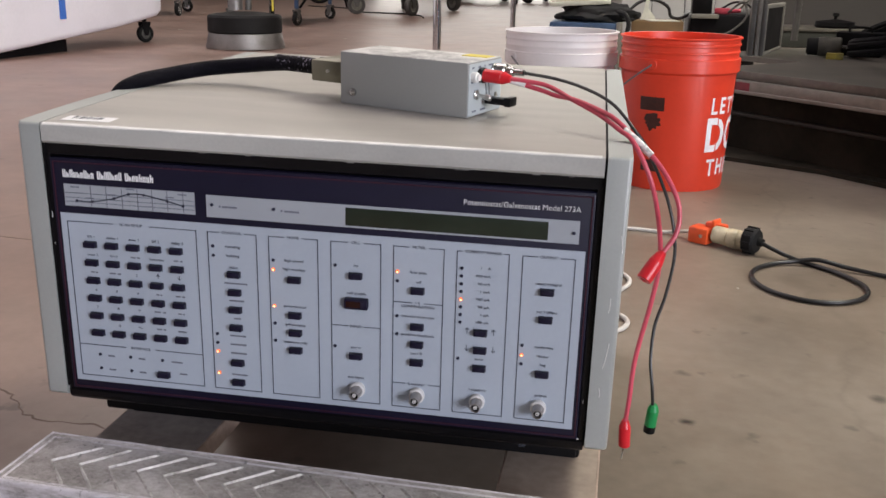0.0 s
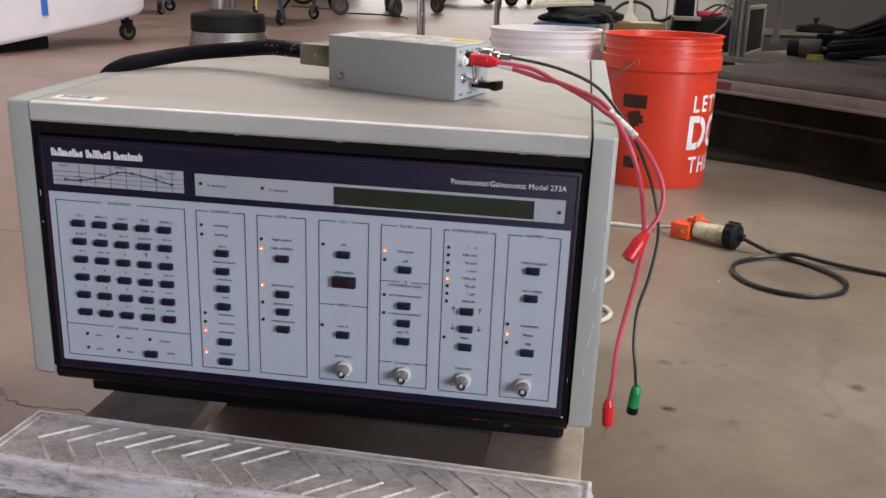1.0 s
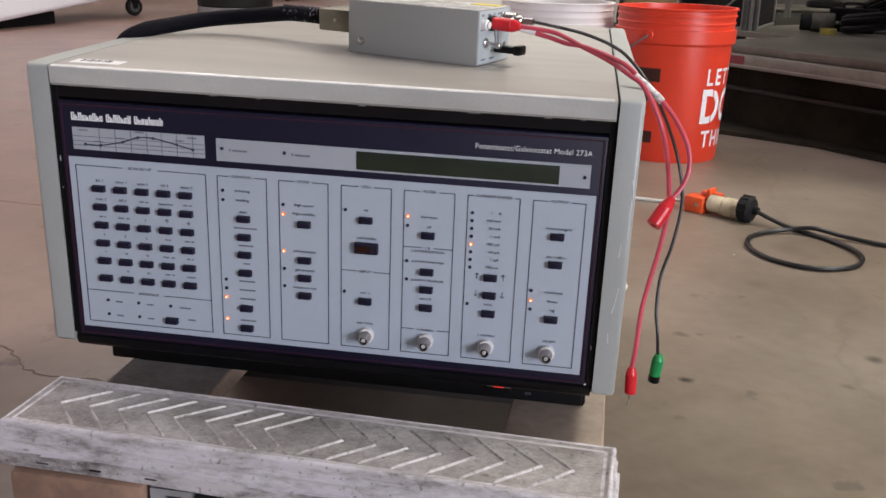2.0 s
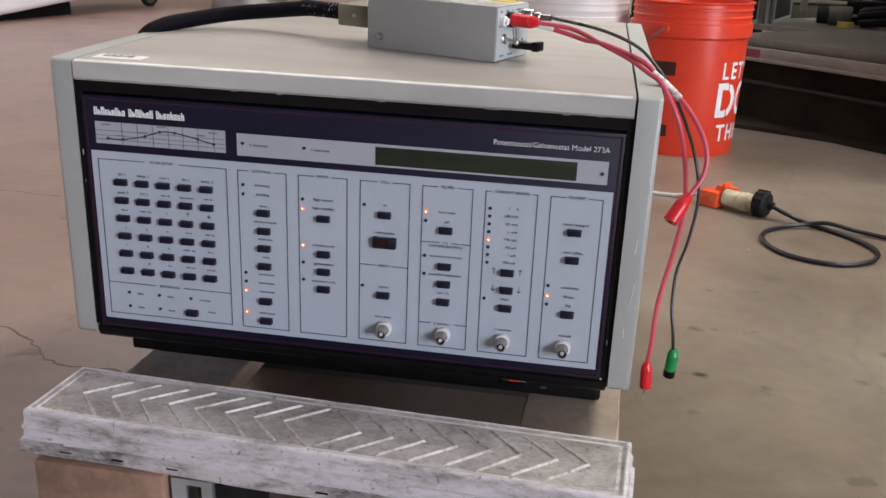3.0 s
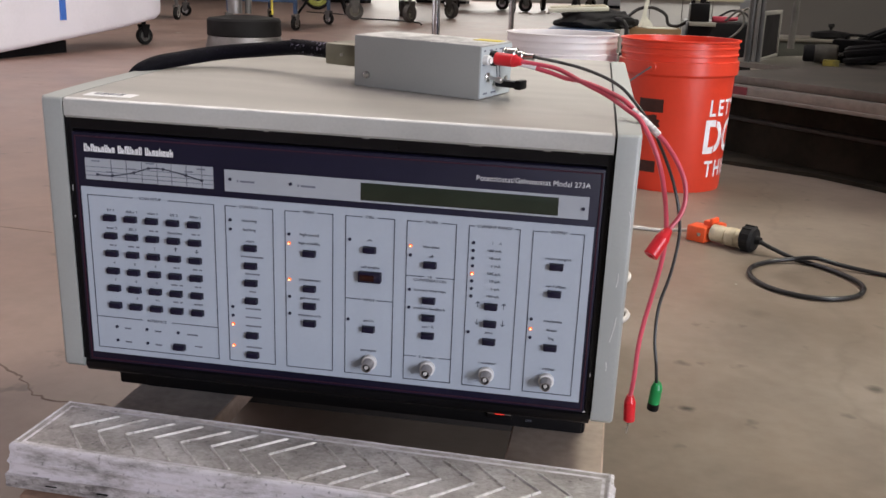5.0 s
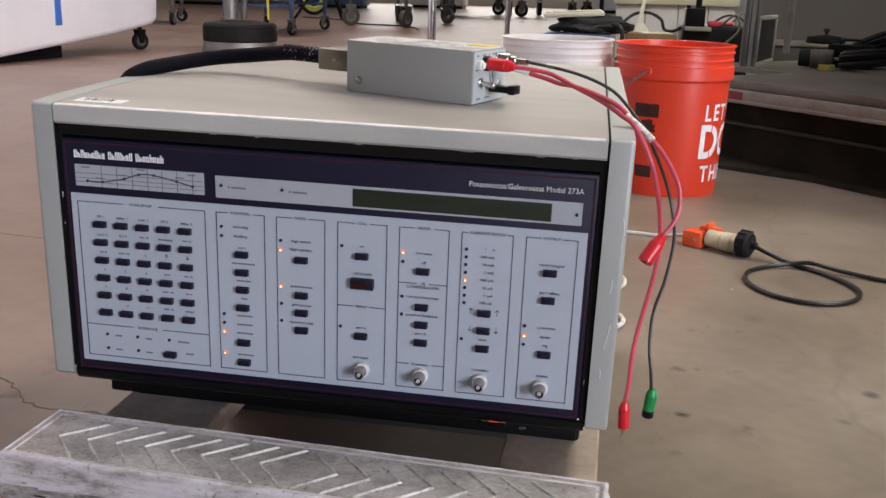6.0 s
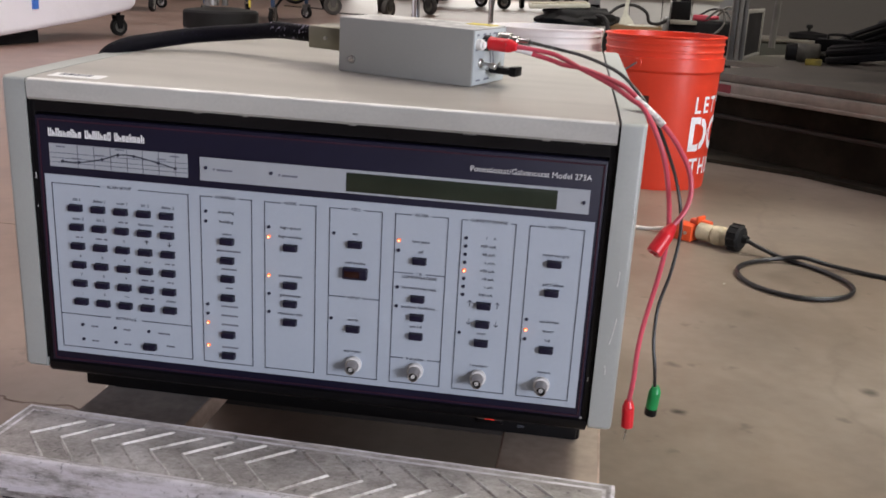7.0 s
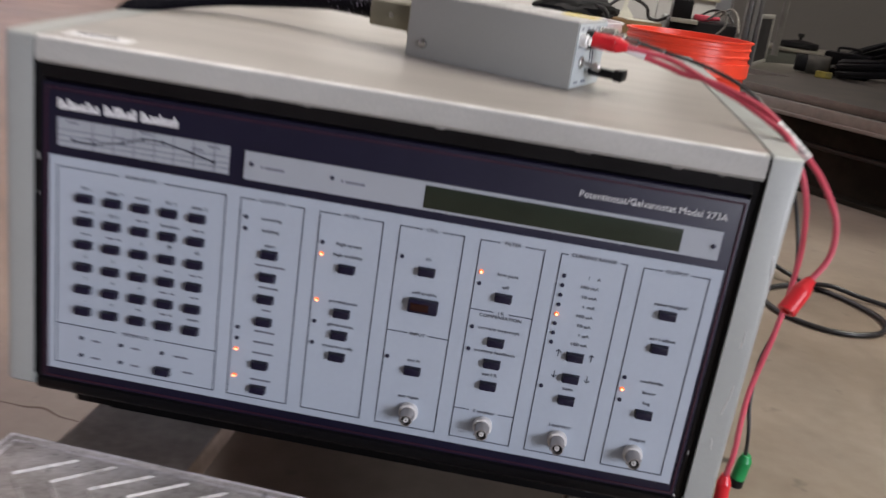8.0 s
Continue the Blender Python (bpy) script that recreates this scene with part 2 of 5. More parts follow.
def floor_material():
    """Old sealed concrete: broad blotches, fine grain, thin wandering cracks and dark drips."""
    m = mat("old_concrete", (0.244, 0.204, 0.166), 0.40, tint=(0.172, 0.134, 0.102), scale=1.6, fine=38, bump=0.08, stains=0.6)
    n, l = m.node_tree.nodes, m.node_tree.links
    p = n["Principled BSDF"]
    tc = n["Texture Coordinate"]
    old = p.inputs["Base Color"].links[0].from_socket
    spots, warp, cells = n.new("ShaderNodeTexNoise"), n.new("ShaderNodeTexNoise"), n.new("ShaderNodeTexVoronoi")
    spots.inputs["Scale"].default_value, spots.inputs["Detail"].default_value = 5.0, 10
    spots.inputs["Roughness"].default_value = 0.65
    warp.inputs["Scale"].default_value, warp.inputs["Detail"].default_value = 3.0, 6
    cells.feature = "DISTANCE_TO_EDGE"
    cells.inputs["Scale"].default_value = 0.31
    add = n.new("ShaderNodeMixRGB")
    add.blend_type = "ADD"
    add.inputs[0].default_value = 0.35
    l.new(tc.outputs["Object"], spots.inputs["Vector"])
    l.new(tc.outputs["Object"], warp.inputs["Vector"])
    l.new(tc.outputs["Object"], add.inputs[1])
    l.new(warp.outputs["Color"], add.inputs[2])
    l.new(add.outputs[0], cells.inputs["Vector"])
    crack = n.new("ShaderNodeMapRange")
    crack.inputs["From Min"].default_value, crack.inputs["From Max"].default_value = 0.0, 0.004
    crack.inputs["To Min"].default_value, crack.inputs["To Max"].default_value = 0.86, 1.0
    l.new(cells.outputs["Distance"], crack.inputs["Value"])
    drip = n.new("ShaderNodeMapRange")
    drip.inputs["From Min"].default_value, drip.inputs["From Max"].default_value = 0.30, 0.62
    drip.inputs["To Min"].default_value, drip.inputs["To Max"].default_value = 0.76, 1.10
    l.new(spots.outputs[0], drip.inputs["Value"])
    both = n.new("ShaderNodeMath")
    both.operation = "MULTIPLY"
    fleck = n.new("ShaderNodeTexNoise")
    fleck.inputs["Scale"].default_value, fleck.inputs["Detail"].default_value = 17, 3
    l.new(tc.outputs["Object"], fleck.inputs["Vector"])
    spot = n.new("ShaderNodeMapRange")
    spot.inputs["From Min"].default_value, spot.inputs["From Max"].default_value = 0.66, 0.73
    spot.inputs["To Min"].default_value, spot.inputs["To Max"].default_value = 1.0, 0.62
    l.new(fleck.outputs[0], spot.inputs["Value"])
    grime = n.new("ShaderNodeTexNoise")
    grime.inputs["Scale"].default_value, grime.inputs["Detail"].default_value = 34, 4
    l.new(tc.outputs["Object"], grime.inputs["Vector"])
    worn = n.new("ShaderNodeMath")
    worn.operation = "MULTIPLY"
    l.new(crack.outputs[0], worn.inputs[0])
    l.new(spot.outputs[0], worn.inputs[1])
    # a few oily smudges trodden into the surface
    last = worn
    for x, y, r, dark in ((0.349, 0.407, 0.0115, 0.16), (0.350, 0.558, 0.012, 0.45), (0.602, 0.532, 0.015, 0.34), (0.481, 0.807, 0.026, 0.78), (-0.55, 0.62, 0.018, 0.60)):
        wob, far, soft_edge, mulq = n.new("ShaderNodeMixRGB"), n.new("ShaderNodeVectorMath"), n.new("ShaderNodeMapRange"), n.new("ShaderNodeMath")
        wob.blend_type = "ADD"
        wob.inputs[0].default_value = 0.022
        l.new(tc.outputs["Object"], wob.inputs[1])
        l.new(grime.outputs["Color"], wob.inputs[2])
        far.operation = "DISTANCE"
        far.inputs[1].default_value = (x + 0.011, y + 0.011, 0.011)
        l.new(wob.outputs[0], far.inputs[0])
        soft_edge.inputs["From Min"].default_value, soft_edge.inputs["From Max"].default_value = 0.25 * r, r
        soft_edge.inputs["To Min"].default_value, soft_edge.inputs["To Max"].default_value = dark, 1.0
        l.new(far.outputs["Value"], soft_edge.inputs["Value"])
        mulq.operation = "MULTIPLY"
        l.new(last.outputs[0], mulq.inputs[0])
        l.new(soft_edge.outputs[0], mulq.inputs[1])
        last = mulq
    l.new(last.outputs[0], both.inputs[0])
    l.new(drip.outputs[0], both.inputs[1])
    mul = n.new("ShaderNodeMixRGB")
    mul.blend_type = "MULTIPLY"
    mul.inputs[0].default_value = 1.0
    l.new(old, mul.inputs[1])
    l.new(both.outputs[0], mul.inputs[2])
    # the colour turns redder to the west, over a soft wavering edge
    sep = n.new("ShaderNodeSeparateXYZ")
    l.new(tc.outputs["Object"], sep.inputs[0])
    edge = n.new("ShaderNodeMath")
    edge.operation = "MULTIPLY_ADD"
    edge.inputs[1].default_value = 0.7
    l.new(warp.outputs[0], edge.inputs[0])
    l.new(sep.outputs[0], edge.inputs[2])
    west_mask = n.new("ShaderNodeMapRange")
    west_mask.interpolation_type = "SMOOTHSTEP"
    west_mask.inputs["From Min"].default_value, west_mask.inputs["From Max"].default_value = -0.45, 0.45
    west_mask.inputs["To Min"].default_value, west_mask.inputs["To Max"].default_value = 1.0, 0.0
    l.new(edge.outputs[0], west_mask.inputs["Value"])
    red = n.new("ShaderNodeMixRGB")
    red.blend_type = "MULTIPLY"
    red.inputs[2].default_value = (1.07, 0.85, 0.86, 1)
    l.new(west_mask.outputs[0], red.inputs[0])
    l.new(mul.outputs[0], red.inputs[1])
    l.new(red.outputs[0], p.inputs["Base Color"])
    return m


def cast_material(name, low, mid, high, at, rough=0.5, size=58, stretch=0.42):
    """Weathered light alloy: pale crust over darker metal, scuffed along its length."""
    m = mat(name, high, rough, 0.25, dark=0.7, scale=20, fine=200, bump=0.0)
    n, l = m.node_tree.nodes, m.node_tree.links
    p = n["Principled BSDF"]
    tc = n["Texture Coordinate"]
    mp = n.new("ShaderNodeMapping")
    mp.inputs["Scale"].default_value = (stretch, 1.0, 1.0)
    l.new(tc.outputs["Object"], mp.inputs["Vector"])
    crust, streak = n.new("ShaderNodeTexNoise"), n.new("ShaderNodeTexNoise")
    crust.inputs["Scale"].default_value, crust.inputs["Detail"].default_value, crust.inputs["Roughness"].default_value = size, 12, 0.74
    streak.inputs["Scale"].default_value, streak.inputs["Detail"].default_value, streak.inputs["Roughness"].default_value = 300, 6, 0.75
    l.new(mp.outputs[0], crust.inputs["Vector"])
    l.new(mp.outputs[0], streak.inputs["Vector"])
    both = n.new("ShaderNodeMath")
    both.operation = "MULTIPLY_ADD"
    both.inputs[1].default_value = 0.4
    l.new(streak.outputs[0], both.inputs[0])
    l.new(crust.outputs[0], both.inputs[2])
    ramp = n.new("ShaderNodeValToRGB")
    e = ramp.color_ramp.elements
    e[0].position, e[0].color = at[0], (*low, 1)
    e[1].position, e[1].color = at[2], (*high, 1)
    c = e.new(at[1])
    c.color = (*mid, 1)
    l.new(both.outputs[0], ramp.inputs[0])
    pits, dark, mul = n.new("ShaderNodeTexNoise"), n.new("ShaderNodeMapRange"), n.new("ShaderNodeMixRGB")
    pits.inputs["Scale"].default_value, pits.inputs["Detail"].default_value = 190, 2
    dark.inputs["From Min"].default_value, dark.inputs["From Max"].default_value = 0.64, 0.72
    dark.inputs["To Min"].default_value, dark.inputs["To Max"].default_value = 1.0, 0.5
    mul.blend_type = "MULTIPLY"
    mul.inputs[0].default_value = 1.0
    l.new(tc.outputs["Object"], pits.inputs["Vector"])
    l.new(pits.outputs[0], dark.inputs["Value"])
    l.new(ramp.outputs[0], mul.inputs[1])
    l.new(dark.outputs[0], mul.inputs[2])
    l.new(mul.outputs[0], p.inputs["Base Color"])
    b = n.new("ShaderNodeBump")
    b.inputs["Strength"].default_value, b.inputs["Distance"].default_value = 0.7, 0.0016
    l.new(both.outputs[0], b.inputs["Height"])
    l.new(b.outputs[0], p.inputs["Normal"])
    return m


def thin_cloth(m, share):
    """Lets part of the light through a taut cover."""
    n, l = m.node_tree.nodes, m.node_tree.links
    t, mix = n.new("ShaderNodeBsdfTranslucent"), n.new("ShaderNodeMixShader")
    t.inputs["Color"].default_value = (0.92, 0.88, 0.94, 1)
    mix.inputs[0].default_value = share
    l.new(n["Principled BSDF"].outputs[0], mix.inputs[1])
    l.new(t.outputs[0], mix.inputs[2])
    l.new(mix.outputs[0], n["Material Output"].inputs[0])


thin_cloth(HULL, 0.14)
thin_cloth(MILKY, 0.3)
CAST = cast_material("weathered_cast_metal", (0.25, 0.235, 0.23), (0.49, 0.465, 0.48), (0.67, 0.64, 0.685), (0.545, 0.645, 0.76), size=40, stretch=0.3)
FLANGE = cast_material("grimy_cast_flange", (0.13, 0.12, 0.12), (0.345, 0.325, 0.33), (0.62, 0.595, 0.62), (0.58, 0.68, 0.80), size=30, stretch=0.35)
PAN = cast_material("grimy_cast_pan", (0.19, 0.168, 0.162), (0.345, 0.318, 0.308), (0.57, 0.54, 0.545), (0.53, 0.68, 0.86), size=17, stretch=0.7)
RIBCAST = cast_material("rubbed_cast_ridge", (0.22, 0.20, 0.185), (0.43, 0.41, 0.395), (0.60, 0.58, 0.57), (0.54, 0.67, 0.79))
BRAID = braid_material()
BRAID_END = braid_material("stretched_braid", 0.80, (0.34, 0.31, 0.40), 620)
FLOOR = floor_material()

# ---- mesh helpers ----
BASE = {}


def thing(name, place, label, category, group="", kind=""):
    ob = new(name)
    ob.location = place
    ob.empty_display_size = 0.05
    BASE[ob] = Matrix.Translation(place)
    return tagged(ob, label, category, group, kind)


def piece(name, me, parent, m=None, label=""):
    """A mesh object at world pose m under its thing or part."""
    ob = new(name, me)
    w = m if m is not None else Matrix.Identity(4)
    if parent is not None:
        ob.parent = parent
        ob.matrix_parent_inverse = BASE[parent].inverted()
    ob.matrix_basis = w
    BASE[ob] = w
    if label:
        ob["label"] = label
    return ob


def mesh(bm, material, smooth=True):
    me = bpy.data.meshes.new("m")
    bmesh.ops.recalc_face_normals(bm, faces=bm.faces)
    if smooth:
        for f in bm.faces:
            f.smooth = True
        for e in bm.edges:
            if len(e.link_faces) == 2 and e.calc_face_angle(0) > 0.6:
                e.smooth = False
    bm.to_mesh(me)
    bm.free()
    me.materials.append(material)
    return me


def part(name, bm, material, parent, label="", smooth=True):
    return piece(name, mesh(bm, material, smooth), parent, None, label)


def moved(bm, m):
    bmesh.ops.transform(bm, matrix=m, verts=bm.verts)
    return bm


def joined(*some):
    out = bmesh.new()
    for b in some:
        me = bpy.data.meshes.new("t")
        b.to_mesh(me)
        b.free()
        out.from_mesh(me)
        bpy.data.meshes.remove(me)
    return out


def bx(x0, x1, y0, y1, z0, z1, bev=0.0, seg=2):
    bm = bmesh.new()
    bmesh.ops.create_cube(bm, size=1)
    moved(bm, Matrix.LocRotScale(((x0 + x1) / 2, (y0 + y1) / 2, (z0 + z1) / 2), None, (x1 - x0, y1 - y0, z1 - z0)))
    if bev:
        bmesh.ops.bevel(bm, geom=list(bm.edges), offset=bev, segments=seg, profile=0.5, affect="EDGES")
    return bm


def lathe(profile, seg=32, closed=False):
    """Turns (r, z) pairs round the z axis; closed: the profile is a ring."""
    bm = bmesh.new()
    rings = []
    for r, z in profile:
        if r < 1e-6:
            rings.append([bm.verts.new((0, 0, z))])
        else:
            rings.append([bm.verts.new((r * math.cos(2 * math.pi * i / seg), r * math.sin(2 * math.pi * i / seg), z)) for i in range(seg)])
    pairs = list(zip(rings, rings[1:] + rings[:1])) if closed else list(zip(rings, rings[1:]))
    for a, b in pairs:
        for i in range(seg):
            j = (i + 1) % seg
            if len(a) == 1 and len(b) == 1:
                continue
            if len(a) == 1:
                bm.faces.new((a[0], b[j], b[i]))
            elif len(b) == 1:
                bm.faces.new((a[i], a[j], b[0]))
            else:
                bm.faces.new((a[i], a[j], b[j], b[i]))
    return bm


def rod(r, a, b, seg=16, r2=None, bev=0.0):
    """A round bar from a to b with flat or bevelled ends."""
    a, b = Vector(a), Vector(b)
    h = (b - a).length
    r2 = r if r2 is None else r2
    prof = [(0, 0), (r - bev, 0), (r, bev), (r2, h - bev), (r2 - bev, h), (0, h)] if bev else [(0, 0), (r, 0), (r2, h), (0, h)]
    return moved(lathe(prof, seg), Matrix.Translation(a) @ (b - a).to_track_quat("Z", "Y").to_matrix().to_4x4())


def smoothed(points, n=8):
    """Points of a Catmull-Rom curve through the given ones."""
    p = [Vector(q) for q in points]
    p = [2 * p[0] - p[1], *p, 2 * p[-1] - p[-2]]
    out = []
    for a, b, c, d in zip(p, p[1:], p[2:], p[3:]):
        for i in range(n):
            t = i / n
            out.append(0.5 * (2 * b + (c - a) * t + (2 * a - 5 * b + 4 * c - d) * t * t + (3 * b - a - 3 * c + d) * t ** 3))
    return out + [p[-2]]


def tube(points, r, seg=10, n=8):
    path = smoothed(points, n)
    bm = bmesh.new()
    rings, side = [], Vector((0.31, 0.27, 0.91))
    for i, q in enumerate(path):
        way = (path[min(i + 1, len(path) - 1)] - path[max(i - 1, 0)]).normalized()
        side = (side - way * side.dot(way)).normalized()
        up = way.cross(side)
        rings.append([bm.verts.new(q + r * (math.cos(2 * math.pi * k / seg) * side + math.sin(2 * math.pi * k / seg) * up)) for k in range(seg)])
    for a, b in zip(rings, rings[1:]):
        for k in range(seg):
            bm.faces.new((a[k], a[(k + 1) % seg], b[(k + 1) % seg], b[k]))
    bm.faces.new(rings[0])
    bm.faces.new(rings[-1])
    return bm


def prism(outline, a, b, axis="y"):
    """Pushes a closed outline along an axis from a to b. The outline's pairs are (x, z) along y, (y, z) along x, (x, y) along z."""
    put = {"y": lambda u, v, w: (u, w, v), "x": lambda u, v, w: (w, u, v), "z": lambda u, v, w: (u, v, w)}[axis]
    bm = bmesh.new()
    lo, hi = ([bm.verts.new(put(u, v, w)) for u, v in outline] for w in (a, b))
    n = len(outline)
    for i in range(n):
        bm.faces.new((lo[i], lo[(i + 1) % n], hi[(i + 1) % n], hi[i]))
    bm.faces.new(lo)
    bm.faces.new(hi)
    return bm


def arc(cx, cy, r, a0, a1, n=6):
    return [(cx + r * math.cos(radians(a0 + (a1 - a0) * i / n)), cy + r * math.sin(radians(a0 + (a1 - a0) * i / n))) for i in range(n + 1)]


def letters(text, size, align="CENTER", thick=0.0002, squeeze=1.0, bold=0.0, gap=1.0):
    """The mesh of a line of writing in the built-in font, in the xy plane."""
    cu = bpy.data.curves.new("t", "FONT")
    cu.body, cu.size, cu.align_x, cu.align_y, cu.extrude, cu.resolution_u, cu.offset = text, size, align, "CENTER", thick, 3, bold
    cu.space_character = gap
    ob = bpy.data.objects.new("t", cu)
    scene.collection.objects.link(ob)
    bpy.context.view_layer.update()
    me = bpy.data.meshes.new_from_object(ob.evaluated_get(bpy.context.evaluated_depsgraph_get()))
    bpy.data.objects.remove(ob)
    bm = bmesh.new()
    bm.from_mesh(me)
    bpy.data.meshes.remove(me)
    return moved(bm, Matrix.Diagonal((squeeze, 1, 1, 1)))



# ---- the hall ----
HX0, HX1, HY0, HY1, HZ = -11.0, 11.5, -11.0, 24.0, 5.8
tagged(part("floor", bx(HX0, HX1, HY0, HY1, -0.2, 0.0), FLOOR, None, smooth=False), "worn brown-grey sealed concrete workshop floor", "floor", kind="structure")
tagged(part("ceiling", bx(HX0, HX1, HY0, HY1, HZ, HZ + 0.15), ROOF, None, smooth=False), "plain grey sheet roof of the hall", "ceiling", kind="structure")
for nm, b in (("wall_west", (HX0 - 0.2, HX0, HY0, HY1)), ("wall_east", (HX1, HX1 + 0.2, HY0, HY1)), ("wall_north", (HX0, HX1, HY1, HY1 + 0.2)), ("wall_south", (HX0, HX1, HY0 - 0.2, HY0))):
    tagged(part(nm, bx(*b, 0, HZ), WALL, None, smooth=False), "plain painted wall of the workshop hall", "wall", kind="structure")
tagged(part("wall_partition", bx(1.62, 3.4, 9.6, 9.75, 0, HZ), SHADEWALL, None, smooth=False), "pale partition wall at the back, its shade put into a dark grey", "wall", kind="structure")
# unseen wall, added east of the rack to shade it
tagged(part("shading_wall", bx(3.4, 3.55, -0.55, 9.75, 0, HZ), WALL, None, smooth=False), "added unseen wall that keeps light off the rack", "wall", kind="structure")
def smoothed_jitter(pts):
    """The broken line of a crack: short irregular steps between the points."""
    r = random.Random(11)
    out = []
    for (a, b), (c, d) in zip(pts, pts[1:]):
        for k in range(5):
            f = k / 5
            out.append((a + (c - a) * f + r.uniform(-0.003, 0.003), b + (d - b) * f + r.uniform(-0.003, 0.003)))
    return out


for pts in (((-0.95, 0.62), (-0.80, 0.50), (-0.70, 0.43), (-0.62, 0.335), (-0.545, 0.312), (-0.505, 0.285), (-0.462, 0.246), (-0.42, 0.236), (-0.37, 0.240), (-0.30, 0.222)), ((-1.5, 0.9), (-1.2, 0.86), (-1.0, 0.95), (-0.85, 0.93))):
    part("crack", tube([(a, b, -0.0018 + 0.0003 * math.sin(a * 90 + b * 40)) for a, b in smoothed_jitter(pts)], 0.0026, 6, 2), mat("crack_dirt", (0.185, 0.135, 0.112), 0.9, dark=0.8, scale=60), bpy.data.objects["floor"])

# ---- the instrument ----
TOP, LIP, BOT = 0.4136, 0.3955, 0.162
DEPTH = 0.520
FY = -0.002  # front plane of the folded cover and the cheeks
# the instrument stands slightly askew on its uneven planks
STAND = pose(-0.0046, 0.0126, -0.0024, 1.496, 0.935, 1.707)
pot = thing("potentiostat", (0, 0.28, 0.115), "beige steel bench potentiostat with blue-grey keypad front, on timber beams", "instrument")


CROWN = [(FY + 0.0008, 0.4112), (FY + 0.0020, 0.4120), (FY + 0.0040, 0.4122), (0.012, 0.4125), (0.024, 0.4128), (0.039, 0.4131), (0.054, 0.4133), (0.074, 0.4135), (0.094, TOP)]


def top_cover():
    # Folded sheet: upright lip, a firm crease, then a slightly crowned top.
    y0 = FY
    out = [(y0 + 0.002, LIP), (y0, LIP + 0.002), (y0, 0.4098)] + CROWN + [(DEPTH - 0.006, TOP), (DEPTH, TOP - 0.006), (DEPTH, TOP - 0.02), (0.02, TOP - 0.024), (0.012, LIP)]
    return prism(out, -0.2278, 0.2294, "x")


def cheek(s):
    # Side panel with the cover's own outline, drawn down to the base.
    a, w = (0.2314, 0.2500) if s > 0 else (0.2294, 0.2485)
    y0 = FY
    out = [(y0, BOT + 0.006), (y0, 0.4098)] + CROWN + [(DEPTH - 0.006, TOP), (DEPTH, TOP - 0.006), (DEPTH, BOT + 0.003), (y0 + 0.003, BOT + 0.003)]
    bm = prism(out, a, w, "x")
    rim = [e for e in bm.edges if all(v.co.x > w - 1e-5 for v in e.verts)]
    bmesh.ops.bevel(bm, geom=rim, offset=0.0035, segments=3, profile=0.5, affect="EDGES")
    return moved(bm, Matrix.Diagonal((s, 1, 1, 1)))


cover = part("top_cover", top_cover(), CASE, pot, "beige painted steel cover with painted glint on front edge")
# pale strip on the crease: the edge's highlight put into colour
part("edge_glint", prism([(FY - 0.0002, 0.4108), (FY + 0.0003, 0.4117), (FY + 0.0017, 0.4124), (FY + 0.0030, 0.4125), (FY + 0.0030, 0.4116), (FY + 0.0010, 0.4106)], -0.2262, 0.2270, "x"), mat("glint_paint", (0.70, 0.685, 0.66), 0.34, dark=0.72, scale=25), cover, "pale strip painted as the glint along the edge")
for s in (-1, 1):
    part("side_panel", cheek(s), CHEEK, pot, "pale grey-green cheek with fine scratches")
for s in (-1, 1):
    part("seam", prism([(FY + 0.002, BOT + 0.012), (FY + 0.002, 0.4090), (0.012, 0.4109), (0.039, 0.4115), (0.094, TOP - 0.0018), (DEPTH - 0.004, TOP - 0.002), (DEPTH - 0.004, BOT + 0.012)], (s > 0) * 0.4592 - 0.2297, (s > 0) * 0.4592 - 0.2275, "x"), MATTE, pot)
part("inner_body", bx(-0.227, 0.229, 0.03, DEPTH - 0.003, BOT + 0.002, TOP - 0.021), MATTE, pot)


def bezel():
    """Black front frame: rails at top and bottom, posts at the sides, the bottom rail rolled under."""
    top = prism([(0.0025, LIP - 0.0005), (0.002, 0.386), (0.006, 0.3835), (0.03, 0.3835), (0.03, LIP - 0.0005)], -0.2280, 0.2300, "x")
    low = prism([(0.03, 0.1725), (0.004, 0.1725), (0.0005, 0.170)] + arc(0.0095, 0.168, 0.009, 180, 250, 5) + [(0.020, BOT - 0.003), (0.06, BOT - 0.002), (0.06, 0.166), (0.03, 0.166)], -0.2280, 0.2300, "x")
    sides = [bx(a, b, 0.002, 0.03, 0.165, LIP - 0.001, 0.0012) for a, b in ((-0.2292, -0.2240), (0.2250, 0.2312))]
    return joined(top, low, *sides)


part("bezel", bezel(), BLACK, pot, "glossy black front frame, chipped at the edges")
# chips of bare metal along the bezel
SCUFF = mat("scuffed_bare_metal", (0.36, 0.34, 0.33), 0.5, dark=0.4, scale=300, bump=0.05)
rnd = random.Random(4)
for x, w in ((-0.09, 0.003), (-0.052, 0.0022), (0.032, 0.003), (0.121, 0.005), (0.178, 0.003), (0.205, 0.002)):
    part("chip", bx(x - w, x + w, 0.0012, 0.003, LIP - 0.0012, LIP - 0.0004, 0.0003), SCUFF, pot)

for b in ((-0.2278, -0.2272, 0.331, 0.336), (-0.2278, -0.2274, 0.307, 0.309), (0.2240, 0.2262, 0.1720, 0.1730), (0.2272, 0.2276, 0.2050, 0.2085)):
    part("chip", bx(b[0], b[1], 0.0012, 0.003, b[2], b[3], 0.0002), WHITE_PLASTIC, pot)
